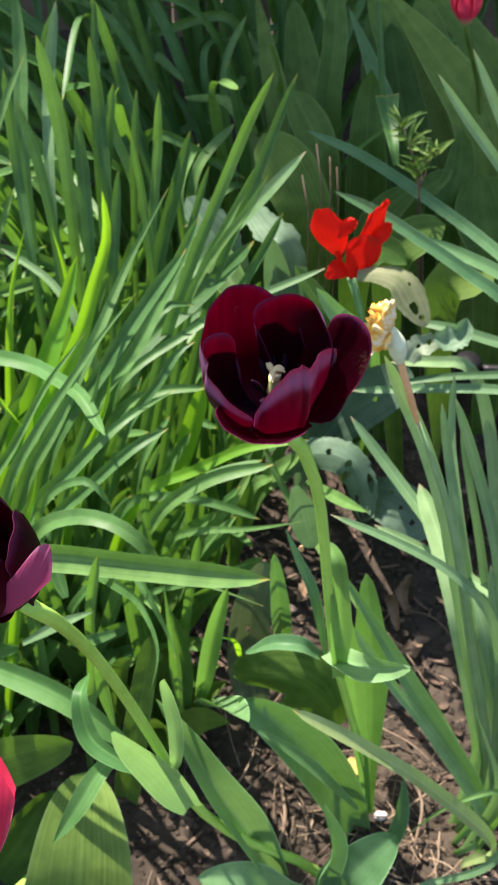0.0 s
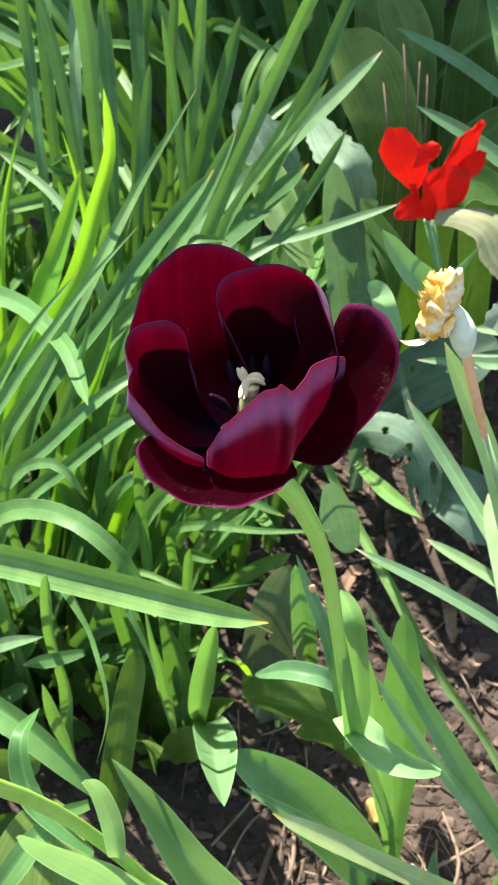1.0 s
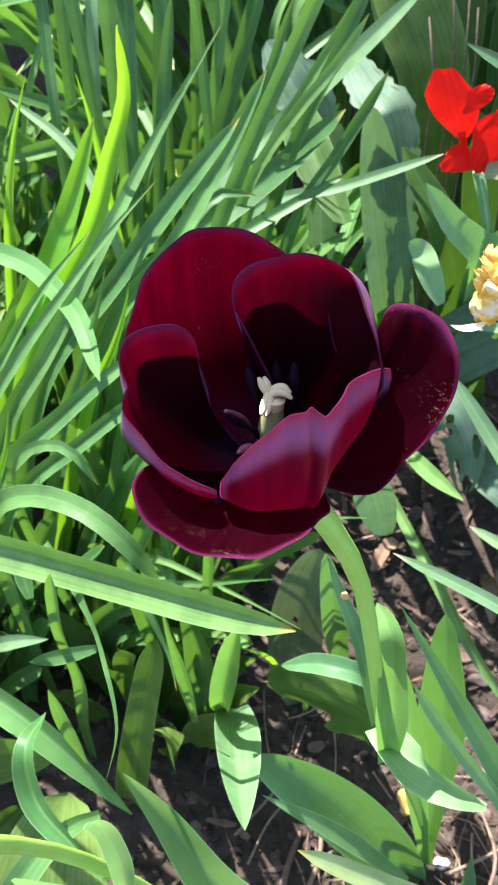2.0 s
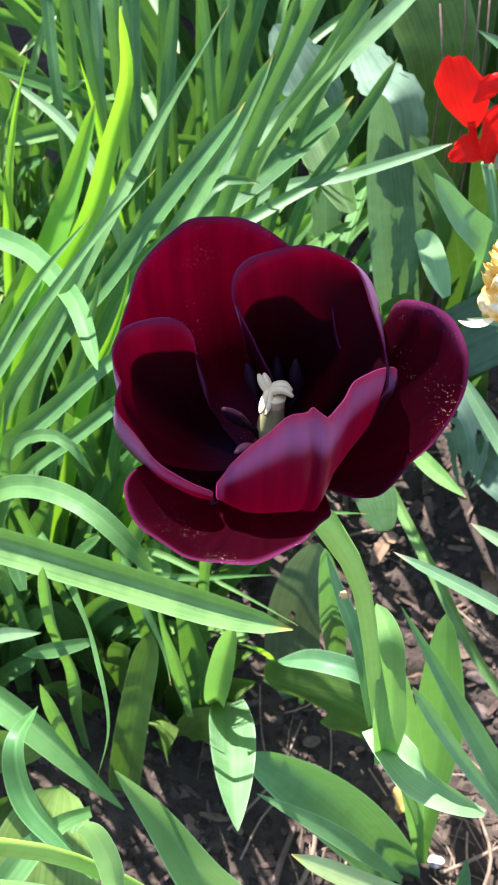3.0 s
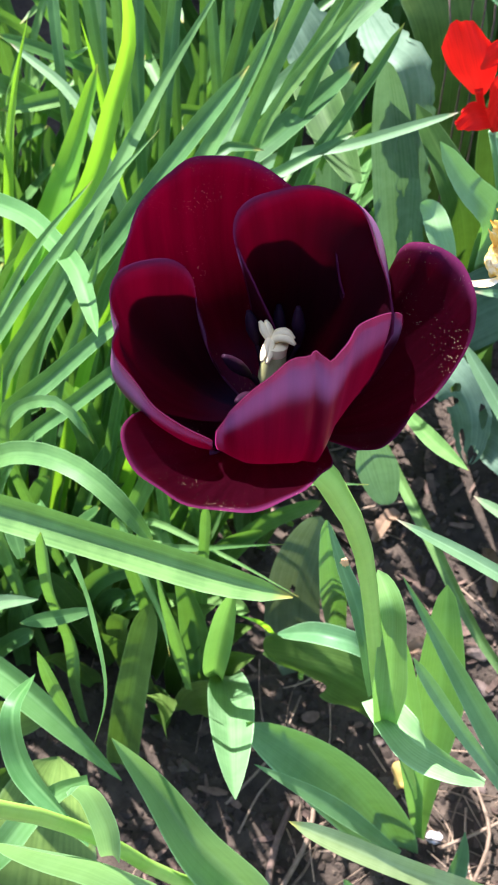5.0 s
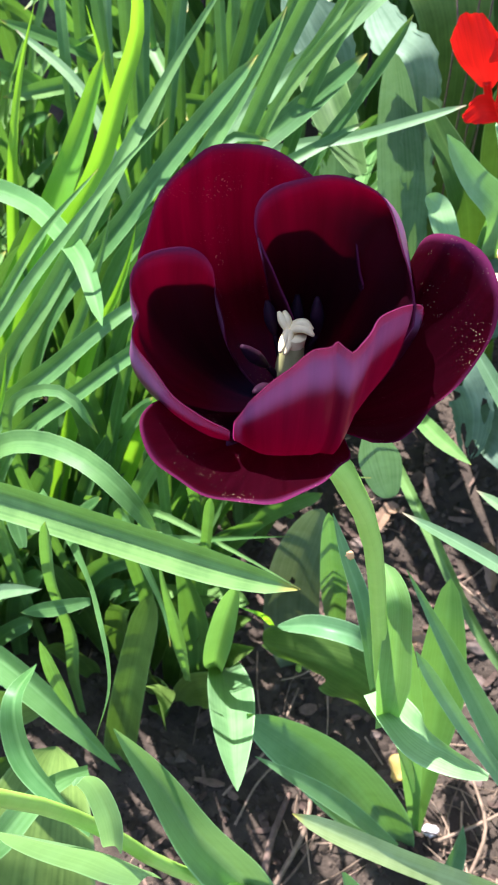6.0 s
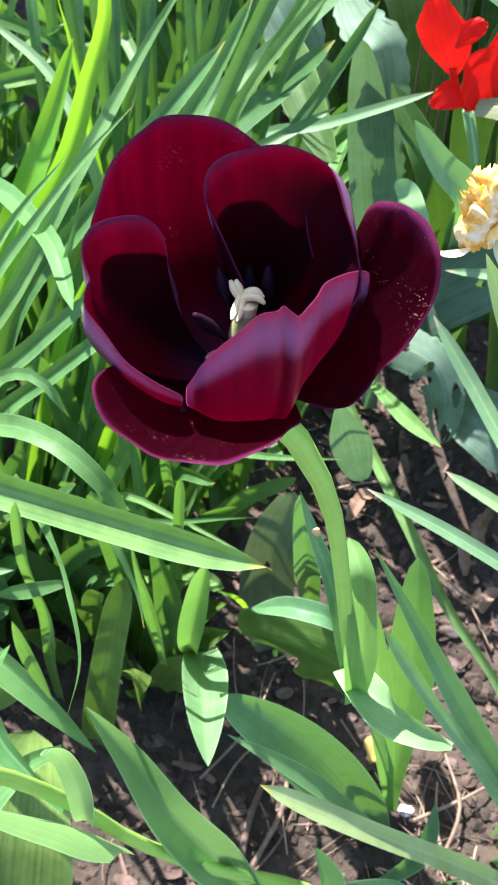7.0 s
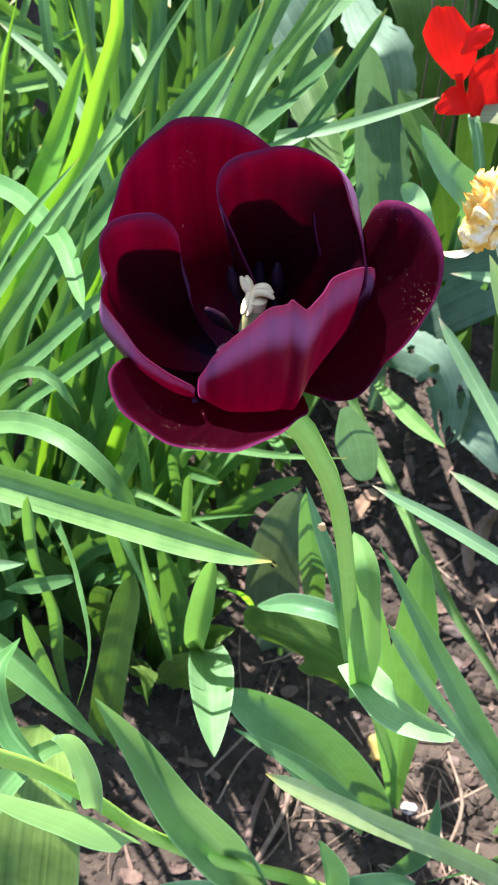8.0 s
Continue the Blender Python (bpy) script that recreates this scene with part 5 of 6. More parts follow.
blade(clump_d, ((0.420, 0.880, 0.000), (0.342, 0.870, 0.331), (0.286, 0.880, 0.348), (0.248, 0.890, 0.352), (0.216, 0.900, 0.349)), 0.0132, "strap", DAFF_GREY)
blade(clump_d, ((0.360, 0.800, 0.000), (0.273, 0.870, 0.320), (0.239, 0.870, 0.325), (0.195, 0.870, 0.322)), 0.0144, "strap", DAFF_GREY)

eaten_plant = plant("tulip_plant", (0.160, 0.880, 0.000), "low broad leaves riddled with slug holes", "tulip plant")
blade(eaten_plant, ((0.097, 0.850, 0.177), (0.128, 0.838, 0.220), (0.157, 0.828, 0.225), (0.175, 0.818, 0.204), (0.183, 0.800, 0.158)), 0.0360, "broad", EATEN, turn=5, fold=-0.25, holes=((0.45, 0.42, 0.1, 0.018), (0.55, 0.56, 0.13, 0.022), (0.85, 0.62, 0.2, 0.03), (0.2, 0.74, 0.1, 0.05), (0.75, 0.86, 0.08, 0.06), (0.45, 0.93, 0.12, 0.05), (0.25, 0.97, 0.1, 0.06), (0.75, 0.97, 0.12, 0.05), (0.5, 1, 0.07, 0.1)), ragged=0.12)
blade(eaten_plant, ((0.155, 0.870, 0.425), (0.173, 0.864, 0.431), (0.192, 0.856, 0.431), (0.206, 0.846, 0.417), (0.221, 0.834, 0.399)), 0.0330, "spear", BLEACHED, fold=-0.25, holes=((0.62, 0.78, 0.16, 0.06), (0.55, 0.90, 0.14, 0.03), (0.35, 0.55, 0.05, 0.02)), ragged=0.06, facing=(0.1, -0.5, 0.85), label="bleached hanging leaf with a large hole")
blade(eaten_plant, ((0.210, 0.850, 0.341), (0.217, 0.855, 0.354), (0.230, 0.858, 0.359), (0.242, 0.862, 0.358)), 0.0230, "oval", WORN, fold=0.3, wave=0.08, holes=((0.5, 0.42, 0.09, 0.05), (0.45, 0.68, 0.14, 0.06), (0.7, 0.9, 0.09, 0.05)), ragged=0.30)
blade(eaten_plant, ((0.233, 0.858, 0.364), (0.247, 0.861, 0.361), (0.258, 0.865, 0.365), (0.263, 0.872, 0.379)), 0.0260, "lance", EATEN, fold=0.4, wave=0.08, ragged=0.25)
blade(eaten_plant, ((0.182, 0.850, 0.142), (0.204, 0.830, 0.162), (0.228, 0.820, 0.157), (0.258, 0.810, 0.134)), 0.0554, "broad", EATEN, turn=0, fold=0.15, holes=((0.3, 0.4, 0.03, 0.02), (0.5, 0.55, 0.05, 0.02), (0.6, 0.75, 0.06, 0.03)))
blade(eaten_plant, ((0.121, 0.880, 0.178), (0.151, 0.880, 0.228), (0.184, 0.880, 0.267), (0.220, 0.890, 0.295)), 0.0583, "broad", EATEN, turn=0, fold=0.2, holes=((0.3, 0.5, 0.03, 0.02), (0.6, 0.7, 0.05, 0.02)))
blade(eaten_plant, ((0.115, 0.900, 0.157), (0.141, 0.890, 0.196), (0.164, 0.885, 0.215), (0.189, 0.880, 0.239)), 0.0424, "broad", TULIP_SHADED, turn=0, fold=0.3)

striped_plant = plant("tulip_plant", (0.090, 0.930, 0.000), "upright broad leaf with pale worn stripes", "tulip plant")
blade(striped_plant, ((0.125, 1.020, 0.000), (0.101, 0.955, 0.212), (0.088, 0.950, 0.300), (0.079, 0.945, 0.361), (0.072, 0.935, 0.417)), 0.0380, "broad", EATEN, fold=0.3, holes=((0.3, 0.4, 0.02, 0.02), (0.6, 0.6, 0.02, 0.015)))
blade(striped_plant, ((0.141, 0.850, 0.318), (0.129, 0.860, 0.339), (0.121, 0.870, 0.347), (0.112, 0.870, 0.355)), 0.0179, "broad", TULIP)
blade(striped_plant, ((0.063, 0.900, 0.338), (0.028, 0.950, 0.359), (0.001, 1.000, 0.374)), 0.0333, "broad", TULIP_SHADED)

red_tulip = plant("tulip", (0.175, 1.000, 0.000), "bright red tulip with loose falling petals", "tulip")
tube(red_tulip, ((0.175, 1.000, 0.000), (0.172, 0.950, 0.180), (0.164, 0.890, 0.361), (0.151, 0.888, 0.408)), (0.0039, 0.0039, 0.0039), TULIP)
petal(red_tulip, (0.1365, 0.8870, 0.4338), (0.1297, 0.8840, 0.4602), (0.1208, 0.8880, 0.4822), (0.1095, 0.8860, 0.4652), (0.1419, 0.8920, 0.4615), RED, ripple=0.0016, curl=(0, -0.003, 0.002))
petal(red_tulip, (0.1341, 0.8840, 0.4556), (0.1430, 0.8840, 0.4669), (0.1513, 0.8860, 0.4707), (0.1410, 0.8880, 0.4737), (0.1460, 0.8840, 0.4598), RED, ripple=0.0016)
petal(red_tulip, (0.1618, 0.8870, 0.4426), (0.1648, 0.8860, 0.4666), (0.1760, 0.8900, 0.4927), (0.1573, 0.8860, 0.4662), (0.1751, 0.8920, 0.4667), RED, ripple=0.0016)
petal(red_tulip, (0.1687, 0.8840, 0.4573), (0.1576, 0.8780, 0.4425), (0.1522, 0.8740, 0.4179), (0.1427, 0.8760, 0.4493), (0.1727, 0.8800, 0.4343), RED, ripple=0.0016)
petal(red_tulip, (0.1502, 0.8860, 0.4174), (0.1383, 0.8820, 0.4235), (0.1267, 0.8760, 0.4171), (0.1325, 0.8800, 0.4317), (0.1410, 0.8780, 0.4138), RED, ripple=0.0016)
petal(red_tulip, (0.1617, 0.8860, 0.4433), (0.1743, 0.8860, 0.4634), (0.1816, 0.8860, 0.4710), (0.1699, 0.8860, 0.4668), (0.1809, 0.8820, 0.4568), RED, ripple=0.0016)
tube(red_tulip, ((0.151, 0.888, 0.409), (0.141, 0.887, 0.423), (0.136, 0.886, 0.439)), (0.0026, 0.0026, 0.0026), RED, name='petal')
blade(red_tulip, ((0.175, 1.000, 0.000), (0.166, 0.880, 0.341), (0.141, 0.870, 0.376), (0.118, 0.870, 0.408)), 0.0323, "broad", TULIP, fold=0.3)
blade(red_tulip, ((0.175, 1.000, 0.000), (0.165, 0.880, 0.348), (0.179, 0.870, 0.378), (0.192, 0.870, 0.406)), 0.0182, "lance", TULIP, fold=0.4)
blade(red_tulip, ((0.175, 1.000, 0.000), (0.138, 0.900, 0.338), (0.108, 0.920, 0.377), (0.096, 0.930, 0.389)), 0.0334, "broad", TULIP_SHADED, fold=0.4)

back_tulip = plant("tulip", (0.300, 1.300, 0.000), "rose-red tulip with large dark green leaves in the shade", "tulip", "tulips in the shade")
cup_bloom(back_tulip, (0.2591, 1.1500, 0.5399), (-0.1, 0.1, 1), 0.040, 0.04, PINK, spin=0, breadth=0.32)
tube(back_tulip, ((0.330, 1.250, 0.000), (0.302, 1.220, 0.406), (0.259, 1.150, 0.540)), (0.0033, 0.0033, 0.0033), TULIP_SHADED)
blade(back_tulip, ((0.360, 1.100, 0.000), (0.319, 1.190, 0.328), (0.302, 1.210, 0.401), (0.254, 1.260, 0.447), (0.186, 1.340, 0.494)), 0.0837, "spear2", TULIP_SHADED, fold=0.2)
blade(back_tulip, ((0.420, 1.160, 0.000), (0.374, 1.270, 0.337), (0.314, 1.310, 0.425), (0.243, 1.390, 0.485)), 0.0573, "broad", TULIP_SHADED, fold=0.3)
blade(back_tulip, ((0.360, 1.200, 0.000), (0.295, 1.290, 0.265), (0.257, 1.340, 0.356), (0.209, 1.390, 0.421), (0.177, 1.430, 0.461)), 0.0794, "broad", TULIP_SHADED, fold=0.2)
blade(back_tulip, ((0.280, 1.200, 0.000), (0.250, 1.240, 0.253), (0.229, 1.290, 0.328), (0.211, 1.350, 0.388), (0.200, 1.390, 0.435)), 0.0643, "broad", TULIP_SHADED, fold=0.2)
blade(back_tulip, ((0.310, 1.120, 0.000), (0.271, 1.130, 0.348), (0.279, 1.150, 0.373), (0.278, 1.170, 0.410)), 0.0360, "paddle", TULIP_SHADED, fold=0.25)
blade(back_tulip, ((0.360, 1.100, 0.000), (0.324, 1.100, 0.302), (0.308, 1.120, 0.334), (0.297, 1.140, 0.374)), 0.0775, "paddle", TULIP_SHADED, fold=0.15)
blade(back_tulip, ((0.300, 1.120, 0.000), (0.230, 1.130, 0.346), (0.251, 1.140, 0.362), (0.271, 1.150, 0.373)), 0.0283, "paddle", TULIP_SHADED, fold=0.2)

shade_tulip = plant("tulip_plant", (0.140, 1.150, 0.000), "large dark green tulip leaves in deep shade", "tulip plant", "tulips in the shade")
blade(shade_tulip, ((0.150, 1.200, 0.000), (0.135, 1.240, 0.289), (0.125, 1.270, 0.380), (0.129, 1.300, 0.438), (0.129, 1.350, 0.491)), 0.0400, "strap", TULIP_SHADED, fold=0.3)
blade(shade_tulip, ((0.200, 1.120, 0.000), (0.176, 1.200, 0.331), (0.173, 1.210, 0.381), (0.172, 1.230, 0.410), (0.172, 1.240, 0.445)), 0.0532, "spear", TULIP_SHADED, fold=0.55)
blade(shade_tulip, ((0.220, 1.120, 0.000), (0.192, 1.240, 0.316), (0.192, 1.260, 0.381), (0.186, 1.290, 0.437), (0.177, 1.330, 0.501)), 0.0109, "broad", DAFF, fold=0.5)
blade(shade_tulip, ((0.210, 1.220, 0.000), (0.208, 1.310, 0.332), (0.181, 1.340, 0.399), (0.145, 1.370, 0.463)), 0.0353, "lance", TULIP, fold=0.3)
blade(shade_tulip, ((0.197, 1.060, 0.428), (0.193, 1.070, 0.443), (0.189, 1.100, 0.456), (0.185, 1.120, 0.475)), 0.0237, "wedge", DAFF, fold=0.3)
blade(shade_tulip, ((0.120, 1.120, 0.000), (0.109, 1.120, 0.317), (0.085, 1.140, 0.362), (0.050, 1.170, 0.396)), 0.0725, "paddle", TULIP_SHADED, fold=0.12)
blade(shade_tulip, ((0.120, 1.100, 0.000), (0.127, 1.190, 0.320), (0.118, 1.210, 0.361), (0.084, 1.270, 0.401)), 0.0472, "paddle", TULIP_SHADED, fold=0.2)
blade(shade_tulip, ((0.100, 1.250, 0.000), (0.108, 1.310, 0.320), (0.092, 1.390, 0.372), (0.077, 1.440, 0.439)), 0.0591, "broad", TULIP_SHADED)
blade(shade_tulip, ((0.080, 1.250, 0.000), (0.071, 1.310, 0.318), (0.048, 1.390, 0.386), (0.023, 1.490, 0.432)), 0.0367, "lance", TULIP_SHADED)
blade(shade_tulip, ((0.200, 1.300, 0.000), (0.239, 1.310, 0.251), (0.205, 1.410, 0.318), (0.183, 1.490, 0.407)), 0.0688, "broad", TULIP_SHADED)
blade(shade_tulip, ((0.240, 1.300, 0.000), (0.283, 1.390, 0.291), (0.274, 1.470, 0.340), (0.246, 1.540, 0.411)), 0.0700, "broad", TULIP_SHADED)
blade(shade_tulip, ((0.220, 1.080, 0.000), (0.179, 1.080, 0.332), (0.199, 1.100, 0.353), (0.227, 1.120, 0.367)), 0.0380, "paddle", TULIP_SHADED, fold=0.2)
blade(shade_tulip, ((0.240, 0.970, 0.000), (0.201, 1.000, 0.359), (0.221, 1.010, 0.374), (0.254, 1.030, 0.376)), 0.0437, "paddle", TULIP_SHADED, turn=10)
blade(shade_tulip, ((0.300, 0.950, 0.000), (0.254, 0.970, 0.347), (0.276, 0.970, 0.355), (0.304, 0.980, 0.364)), 0.0465, "paddle", TULIP_SHADED, turn=10)
blade(shade_tulip, ((0.200, 1.000, 0.000), (0.165, 0.980, 0.364), (0.188, 0.990, 0.372), (0.212, 0.980, 0.359)), 0.0350, "paddle", TULIP_SHADED, turn=10)
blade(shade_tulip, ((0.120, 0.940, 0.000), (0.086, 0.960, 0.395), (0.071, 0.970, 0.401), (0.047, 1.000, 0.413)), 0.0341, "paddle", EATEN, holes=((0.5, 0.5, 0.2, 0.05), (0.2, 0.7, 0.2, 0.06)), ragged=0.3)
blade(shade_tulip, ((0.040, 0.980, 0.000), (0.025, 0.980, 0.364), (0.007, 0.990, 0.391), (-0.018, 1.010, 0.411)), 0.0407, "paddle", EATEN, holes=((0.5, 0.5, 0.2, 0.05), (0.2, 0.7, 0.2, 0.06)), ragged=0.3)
blade(clump_a, ((0.015, 0.425, 0.320), (-0.011, 0.440, 0.306), (-0.033, 0.455, 0.308), (-0.041, 0.475, 0.332), (-0.040, 0.500, 0.321)), 0.0165, "lance", FRESH, fold=0.35, turn=-15)
blade(clump_a, ((-0.099, 0.530, 0.309), (-0.060, 0.525, 0.350), (-0.035, 0.520, 0.373)), 0.0083, "lance", DAFF_GREY)
blade(clump_a, ((-0.029, 0.550, 0.302), (-0.046, 0.540, 0.305), (-0.062, 0.530, 0.311)), 0.0096, "lance", DAFF)
blade(clump_a, ((-0.028, 0.500, 0.245), (-0.032, 0.500, 0.306), (-0.032, 0.500, 0.355)), 0.0098, "lance", DAFF, twist=60)
blade(clump_a, ((-0.068, 0.560, 0.331), (-0.074, 0.570, 0.343), (-0.077, 0.580, 0.356)), 0.0107, "lance", DAFF)

# clumps from x -0.36 to -0.29, y 0.61 to 0.81: added out of view for shade
for x, y, n, h in ((-0.30, 1.00, 20, 0.36), (-0.16, 1.03, 20, 0.33), (-0.02, 1.04, 18, 0.30), (-0.40, 0.92, 18, 0.40), (-0.24, 0.86, 16, 0.22), (-0.36, 0.70, 16, 0.47), (-0.34, 0.81, 16, 0.47), (-0.31, 0.69, 17, 0.40), (-0.29, 0.61, 14, 0.34), (0.01, 0.80, 14, 0.22), (0.03, 0.86, 12, 0.22), (-0.24, 0.64, 20, 0.24), (-0.15, 0.66, 20, 0.26), (-0.24, 0.78, 22, 0.34), (-0.13, 0.84, 22, 0.31), (-0.08, 0.74, 17, 0.32), (-0.32, 0.90, 20, 0.33),
                   (-0.20, 0.94, 23, 0.31), (-0.08, 0.96, 23, 0.28), (0.02, 0.94, 17, 0.24), (-0.20, 0.58, 13, 0.15), (-0.11, 0.665, 20, 0.14), (-0.18, 0.63, 18, 0.19), (-0.05, 0.70, 18, 0.24), (-0.26, 0.71, 20, 0.30)):
    random_clump("daffodil_clump", x, y, n, h, 0.016, DAFF, "dense green daffodil leaves growing close together", "daffodil clumps", 0.07, (0.14, 0.06), droops=(0, 0, 0, 0.10) if y > 0.7 else (0, 0))
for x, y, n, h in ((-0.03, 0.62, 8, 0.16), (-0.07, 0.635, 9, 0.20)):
    random_clump("tulip_plant", x, y, n, h, 0.030, TULIP_SHADED, "low broad leaves in the shade of the daffodils", "low plants in the shade", 0.06, (0.10, -0.05), shape="lance", droops=(0, 0))
for x, y, n, h in ((-0.27, 0.96, 14, 0.45), (-0.34, 1.15, 14, 0.50), (-0.12, 1.30, 16, 0.50), (0.00, 1.34, 16, 0.50), (-0.22, 1.32, 14, 0.52), (-0.06, 1.62, 16, 0.56), (0.05, 1.66, 14, 0.56), (-0.22, 1.62, 16, 0.58), (-0.20, 1.20, 14, 0.52), (-0.06, 1.14, 14, 0.48), (0.06, 1.26, 12, 0.46), (-0.28, 1.45, 14, 0.55), (-0.10, 1.46, 16, 0.56), (0.08, 1.50, 14, 0.52), (-0.4, 1.7, 14, 0.6), (-0.15, 1.78, 16, 0.6), (0.1, 1.8, 16, 0.6),
                   (0.30, 1.7, 12, 0.55), (0.5, 1.75, 12, 0.55), (0.45, 1.45, 10, 0.5), (-0.5, 1.95, 16, 0.75), (-0.3, 2.02, 18, 0.78), (-0.1, 2.0, 18, 0.78), (0.1, 2.04, 18, 0.76), (0.3, 2.0, 16, 0.76), (0.5, 2.0, 16, 0.76)):
    random_clump("daffodil_clump", x, y, n, h, 0.015, DAFF, "tall dark daffodil leaves in the shade", "daffodil clumps in the shade", 0.20, (-0.42 if x < 0.05 and y < 1.9 else 0.08, -0.06), droops=(0, 0.1, 0.25))


# weed with needle leaves, and bare twigs, in the shade
weed = plant("weed", (0.262, 1.10, 0), "small feathery green weed among the tulip leaves", "weed")
knot = Vector((0.2238, 1.0600, 0.4038))
for k, top in enumerate(((0.1969, 1.0500, 0.4828), (0.2057, 1.0500, 0.4645), (0.2239, 1.0500, 0.4462), (0.2342, 1.0500, 0.4549), (0.2178, 1.0500, 0.4297))):
    top = Vector(top)
    tube(weed, ((0.262, 1.10, 0), (0.262, 1.08, 0.10), knot, knot * 0.4 + top * 0.6, top), (0.0013, 0.0011, 0.0009, 0.0007, 0.0006), TWIG, sides=6, n=8)
    for j in range(11):
        an = j * 2.4 + k
        d = Vector((math.cos(an), math.sin(an) * 0.6, random.uniform(0.1, 1.1))).normalized() * random.uniform(0.016, 0.030)
        o = top + Vector((0, 0, -0.014 * (j % 4) / 4))
        blade(weed, (o, o + d * 0.5 + Vector((0, 0, 0.002)), o + d), 0.0038, "grass", TULIP_SHADED, fold=0.2)
for a, b in (((0.1205, 1.0500, 0.4176), (0.1128, 1.0600, 0.4488)), ((0.1309, 1.0500, 0.4113), (0.1276, 1.0600, 0.4351)), ((0.1389, 1.0500, 0.4063), (0.1354, 1.0600, 0.4236)), ((0.1067, 1.0500, 0.3946), (0.0997, 1.0600, 0.4120))):
    a, b = Vector(a), Vector(b)
    low = Vector((a.x, a.y + 0.01, -0.01))
    tw = plant("twig", low, "bare brown twig standing in the shade", "twig", "bare twigs")
    tube(tw, (low, a, b), (0.0011, 0.0010, 0.0007), TWIG, sides=7, n=10)
# stones, dead leaves and stalks on the soil
def stone(x, y, r, material=STONE, label="flat brownish stone lying on the soil", flat=0.32):
    ob = plant("stone", (x, y, soil_height(x, y)), label, "stone", "stones")
    lump(ob, (x, y, soil_height(x, y) + r * 0.35), (r, r * 0.7, r * flat), material, "body", rough=0.45, freq=2.2, seg=14)
for x, y, r in ((0.226, 0.714, 0.011), (0.229, 0.684, 0.012), (0.060, 0.470, 0.006), (0.155, 0.62, 0.005), (0.24, 0.60, 0.006), (0.05, 0.75, 0.007), (0.11, 0.79, 0.008)):
    stone(x, y, r)
stone(0.210, 0.556, 0.0068, SHELL, "small white rounded stone lying on the soil", 0.75)
def dead_leaf(pts, width, material, label):
    ob = plant("dead_leaf", pts[0], label, "leaf", "dead leaves")
    blade(ob, pts, width, "broad", material, fold=0.6, wave=0.12, ragged=0.3, turn=random.uniform(-30, 30), facing=(0, 0, 1))
dead_leaf(((0.220, 0.815, 0.012), (0.226, 0.795, 0.024), (0.232, 0.765, 0.014)), 0.013, DEADLEAF, "curled brown dead leaf on the soil")
dead_leaf(((0.1733, 0.5828, 0.0120), (0.1784, 0.5913, 0.0200), (0.1840, 0.6029, 0.0220)), 0.020, YELLOWLEAF, "small yellowed dead leaf on the soil")
dead_leaf(((0.120, 0.800, 0.010), (0.128, 0.82, 0.02), (0.140, 0.835, 0.012)), 0.014, DEADLEAF, "pale brown dead leaf on the soil")
dead_leaf(((0.2446, 0.7898, 0.0120), (0.2368, 0.8062, 0.0300), (0.2476, 0.8289, 0.0350)), 0.013, DEADLEAF, "upright curled brown dead leaf on the soil")
dead_leaf(((0.250, 0.735, 0.008), (0.255, 0.75, 0.016), (0.268, 0.76, 0.010)), 0.011, DEADLEAF, "curled brown dead leaf on the soil")
dead_leaf(((0.165, 0.70, 0.008), (0.175, 0.705, 0.014), (0.186, 0.70, 0.010)), 0.014, DEADLEAF, "small brown dead leaf on the soil")
def stalk(a, b, r, bow=0.01, material=STRAW):
    a, b = Vector(a), Vector(b)
    ob = plant("dry_stalk", a, "dry pale plant stalk lying on the soil", "stalk", "dry stalks")
    tube(ob, (a, (a + b) / 2 + Vector((bow, 0, 0.006)), b), (r, r, r * 0.7), material, sides=6, n=8)
stalk((0.100, 0.485, 0.010), (0.108, 0.580, 0.012), 0.0022)
stalk((0.092, 0.470, 0.008), (0.096, 0.555, 0.010), 0.0030, -0.004, TWIG)
stalk((0.045, 0.540, 0.010), (0.085, 0.640, 0.012), 0.0012)
stalk((0.060, 0.520, 0.012), (0.105, 0.600, 0.008), 0.0010, -0.01)
stalk((0.240, 0.520, 0.010), (0.232, 0.600, 0.020), 0.0016, 0.012)
stalk((0.215, 0.545, 0.012), (0.275, 0.590, 0.010), 0.0015, 0.004)
stalk((0.200, 0.650, 0.010), (0.270, 0.600, 0.010), 0.0011, 0.006)
stalk((0.190, 0.780, 0.010), (0.262, 0.700, 0.010), 0.0011, 0.010)
stalk((0.080, 0.820, 0.010), (0.150, 0.850, 0.014), 0.0013, 0.004)
stalk((0.045, 0.700, 0.010), (0.120, 0.760, 0.010), 0.0010, 0.006)
stake = plant("garden_stake", (0.285, 0.93, 0), "black garden stake with a round cap", "stake")
tube(stake, ((0.285, 0.93, -0.02), (0.281, 0.91, 0.15), (0.276, 0.892, 0.305)), (0.011, 0.011, 0.012), BLACK, name="post", sides=16)
tube(stake, ((0.276, 0.892, 0.301), (0.2758, 0.8917, 0.304), (0.2755, 0.8912, 0.3105), (0.2753, 0.891, 0.312)), (0.0135, 0.0145, 0.0140, 0.0115), BLACK, name="cap", label="round black cap", sides=20, n=6)
tube(stake, ((0.290, 0.893, 0.297), (0.325, 0.89, 0.300)), (0.006, 0.006), BLACK, name="arm", sides=8, n=4)
tube(stake, ((0.330, 0.93, -0.02), (0.326, 0.90, 0.25), (0.325, 0.888, 0.315)), (0.006, 0.006, 0.006), BLACK, name="rod", sides=8, n=8)
tube(stake, ((0.3245, 0.887, 0.312), (0.3245, 0.8865, 0.324)), (0.0075, 0.0065), RED, name="clip", label="small red clip", sides=10, n=4)


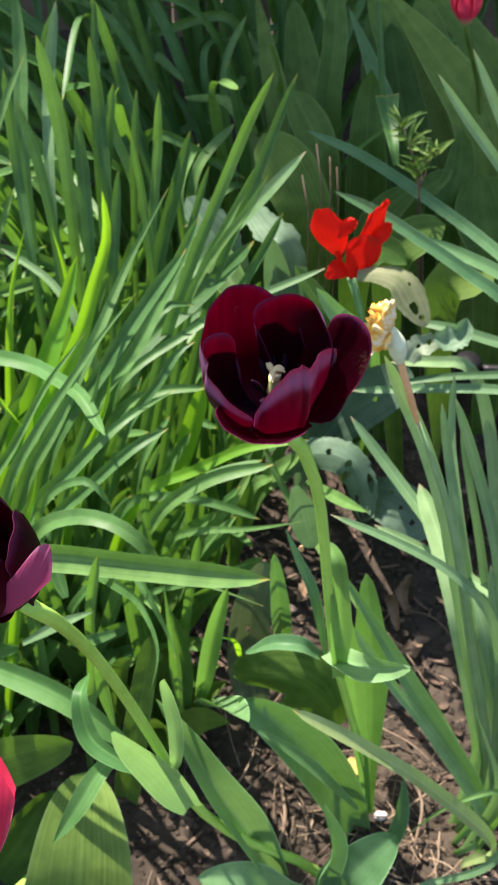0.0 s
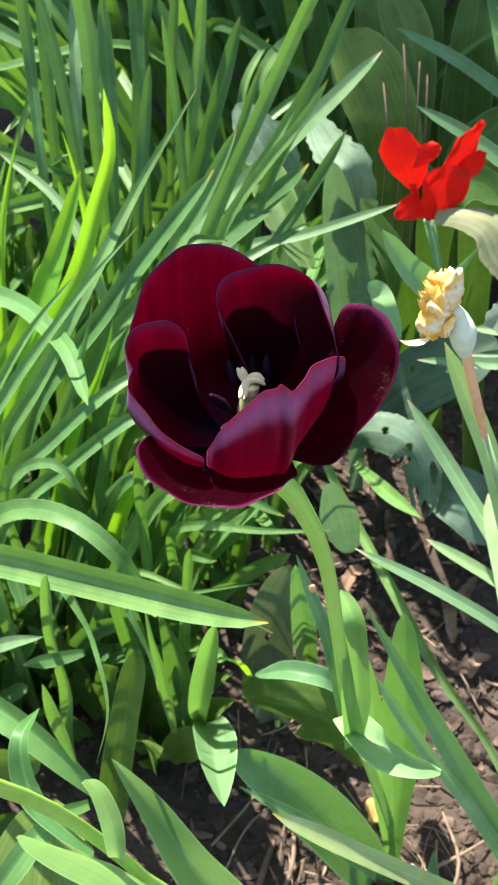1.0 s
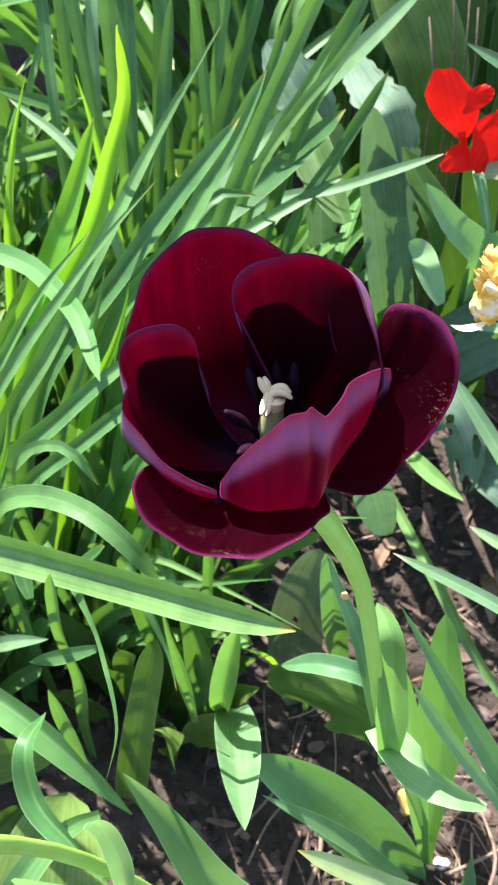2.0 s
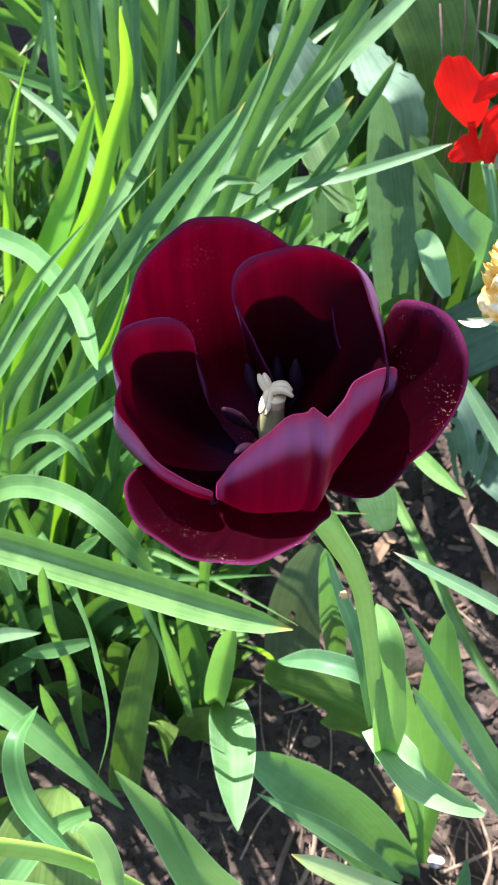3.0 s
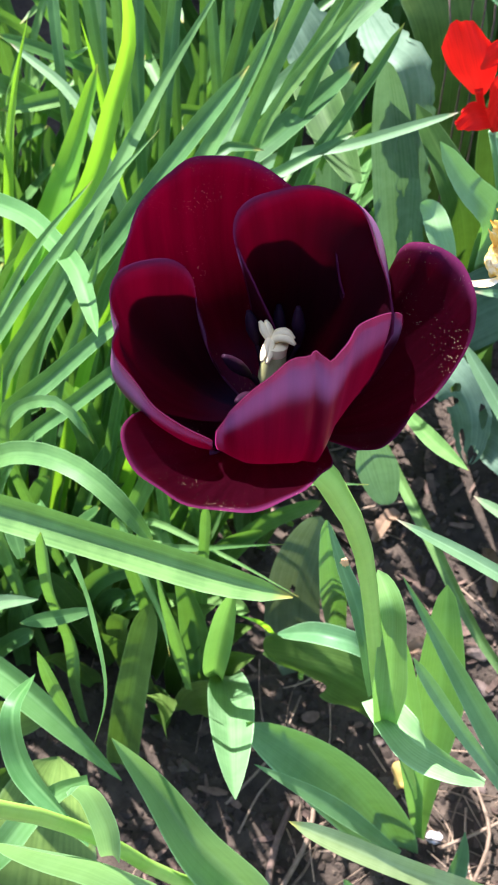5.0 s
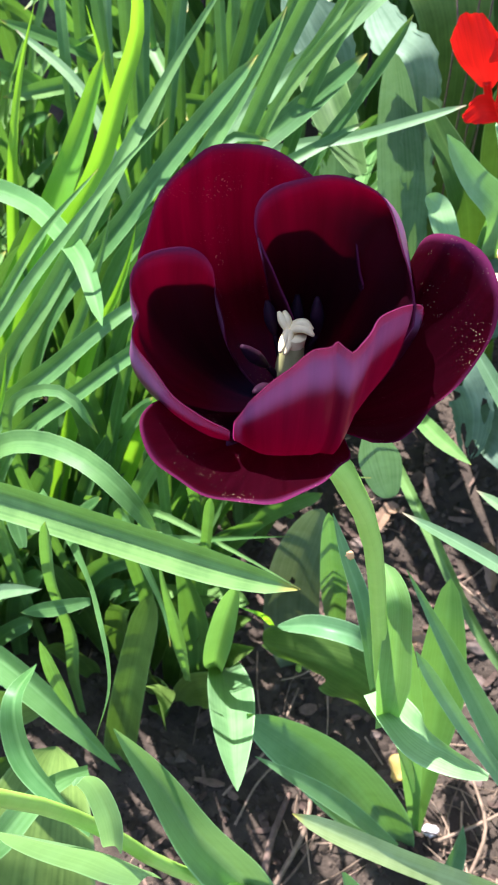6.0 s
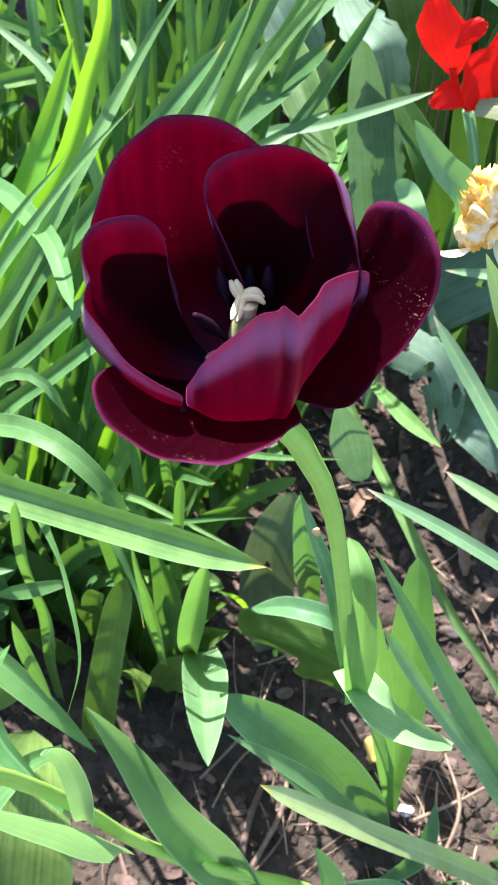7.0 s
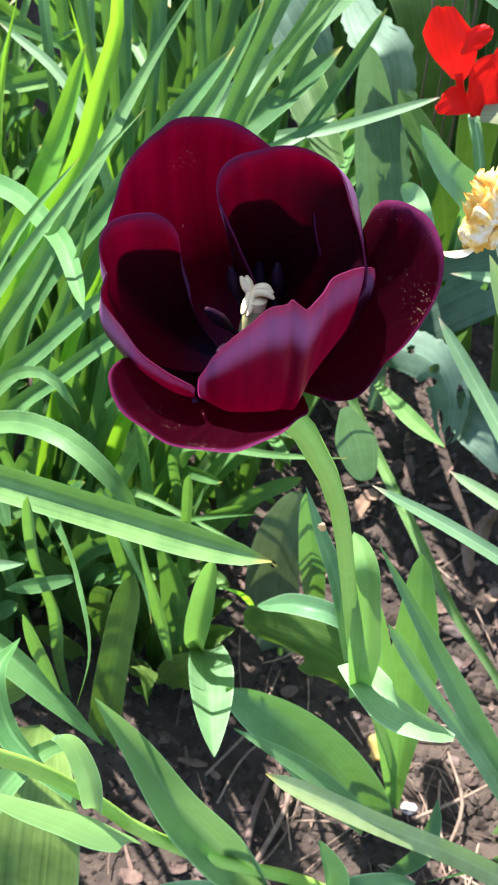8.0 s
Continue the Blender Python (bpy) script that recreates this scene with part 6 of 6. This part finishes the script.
# ---- litter on the soil ----
def scatter_clods():
    verts, faces = [], []
    for k in range(15000):
        x, y = random.uniform(-0.3, 0.5), random.uniform(0.38, 1.3)
        r = 0.0009 + 0.0058 * random.random() ** 3.4
        h = soil_height(x, y) + r * 0.25
        i0 = len(verts)
        for a, b in ((0, 1), (0, -1)):
            verts.append((x, y, h + b * r * random.uniform(0.5, 0.9)))
        for q in range(6):
            an = q * math.pi / 3 + random.random() * 0.6
            rr = r * random.uniform(0.7, 1.3)
            verts.append((x + rr * math.cos(an), y + rr * math.sin(an), h + random.uniform(-0.3, 0.3) * r))
        for q in range(6):
            a, b = i0 + 2 + q, i0 + 2 + (q + 1) % 6
            faces += [(i0, a, b), (i0 + 1, b, a)]
    me = bpy.data.meshes.new("soil_clods")
    me.from_pydata(verts, [], faces)
    me.materials.append(CLOD)
    return tagged(new("soil_clods", me), "small brown clods and crumbs of soil", "soil", kind="stuff")


def scatter_straw():
    verts, faces = [], []
    for k in range(210):
        if k % 3:
            x, y = random.gauss(0.24, 0.07), random.gauss(0.50, 0.05)
        else:
            x, y = random.uniform(-0.1, 0.45), random.uniform(0.42, 1.0)
        an, ln_ = random.random() * 6.3, random.uniform(0.015, 0.075)
        z0 = soil_height(x, y) + random.uniform(0.002, 0.010)
        d = Vector((math.cos(an), math.sin(an), random.uniform(-0.08, 0.15)))
        sd = Vector((-d.y, d.x, 0)) * random.uniform(0.0003, 0.0010)
        bow = random.uniform(-0.15, 0.15)
        i0 = len(verts)
        for q in range(6):
            s = q / 5
            c = Vector((x, y, z0)) + d * ln_ * s + Vector((-d.y, d.x, 0.6)) * ln_ * bow * math.sin(math.pi * s)
            verts += [c - sd, c + Vector((0, 0, 0.0009)), c + sd, c - Vector((0, 0, 0.0009))]
        for q in range(5):
            for e in range(4):
                a, b = i0 + q * 4 + e, i0 + q * 4 + (e + 1) % 4
                faces.append((a, b, b + 4, a + 4))
    me = bpy.data.meshes.new("dry_straw")
    me.from_pydata(verts, [], faces)
    me.materials.append(STRAW)
    return tagged(new("dry_straw", me), "pale dry straw and dead stalks lying on the soil", "straw", kind="stuff")


def scatter_chips():
    """Thin curled flakes of bark and rotted leaf."""
    verts, faces = [], []
    for k in range(620):
        x, y = random.uniform(0.0, 0.45), random.uniform(0.42, 1.05)
        a, b = 0.002 + 0.011 * random.random() ** 2, 0.0015 + 0.005 * random.random() ** 2
        an = random.random() * 6.3
        c = Vector((x, y, soil_height(x, y) + 0.004))
        t1 = Vector((math.cos(an), math.sin(an), random.uniform(-0.4, 0.4)))
        t2 = Vector((-math.sin(an), math.cos(an), random.uniform(-0.5, 0.5)))
        up = Vector((0, 0, 1))
        i0 = len(verts)
        for q in range(4):
            s = q / 3 * 2 - 1
            cur = up * (0.0015 * s * s)
            w = b * (1 - 0.5 * s * s) * random.uniform(0.7, 1.2)
            verts += [c + t1 * a * s - t2 * w + cur, c + t1 * a * s + t2 * w + cur, c + t1 * a * s + t2 * w + cur - up * 0.0012, c + t1 * a * s - t2 * w + cur - up * 0.0012]
        for q in range(3):
            for e in range(4):
                f0, f1 = i0 + q * 4 + e, i0 + q * 4 + (e + 1) % 4
                faces.append((f0, f1, f1 + 4, f0 + 4))
        faces += [(i0 + 3, i0 + 2, i0 + 1, i0), (i0 + 12, i0 + 13, i0 + 14, i0 + 15)]
    me = bpy.data.meshes.new("bark_chips")
    me.from_pydata(verts, [], faces)
    me.materials.append(CHIP)
    return tagged(new("bark_chips", me), "brown flakes of bark and rotted leaves", "litter", kind="stuff")


scatter_clods()
scatter_chips()
scatter_straw()
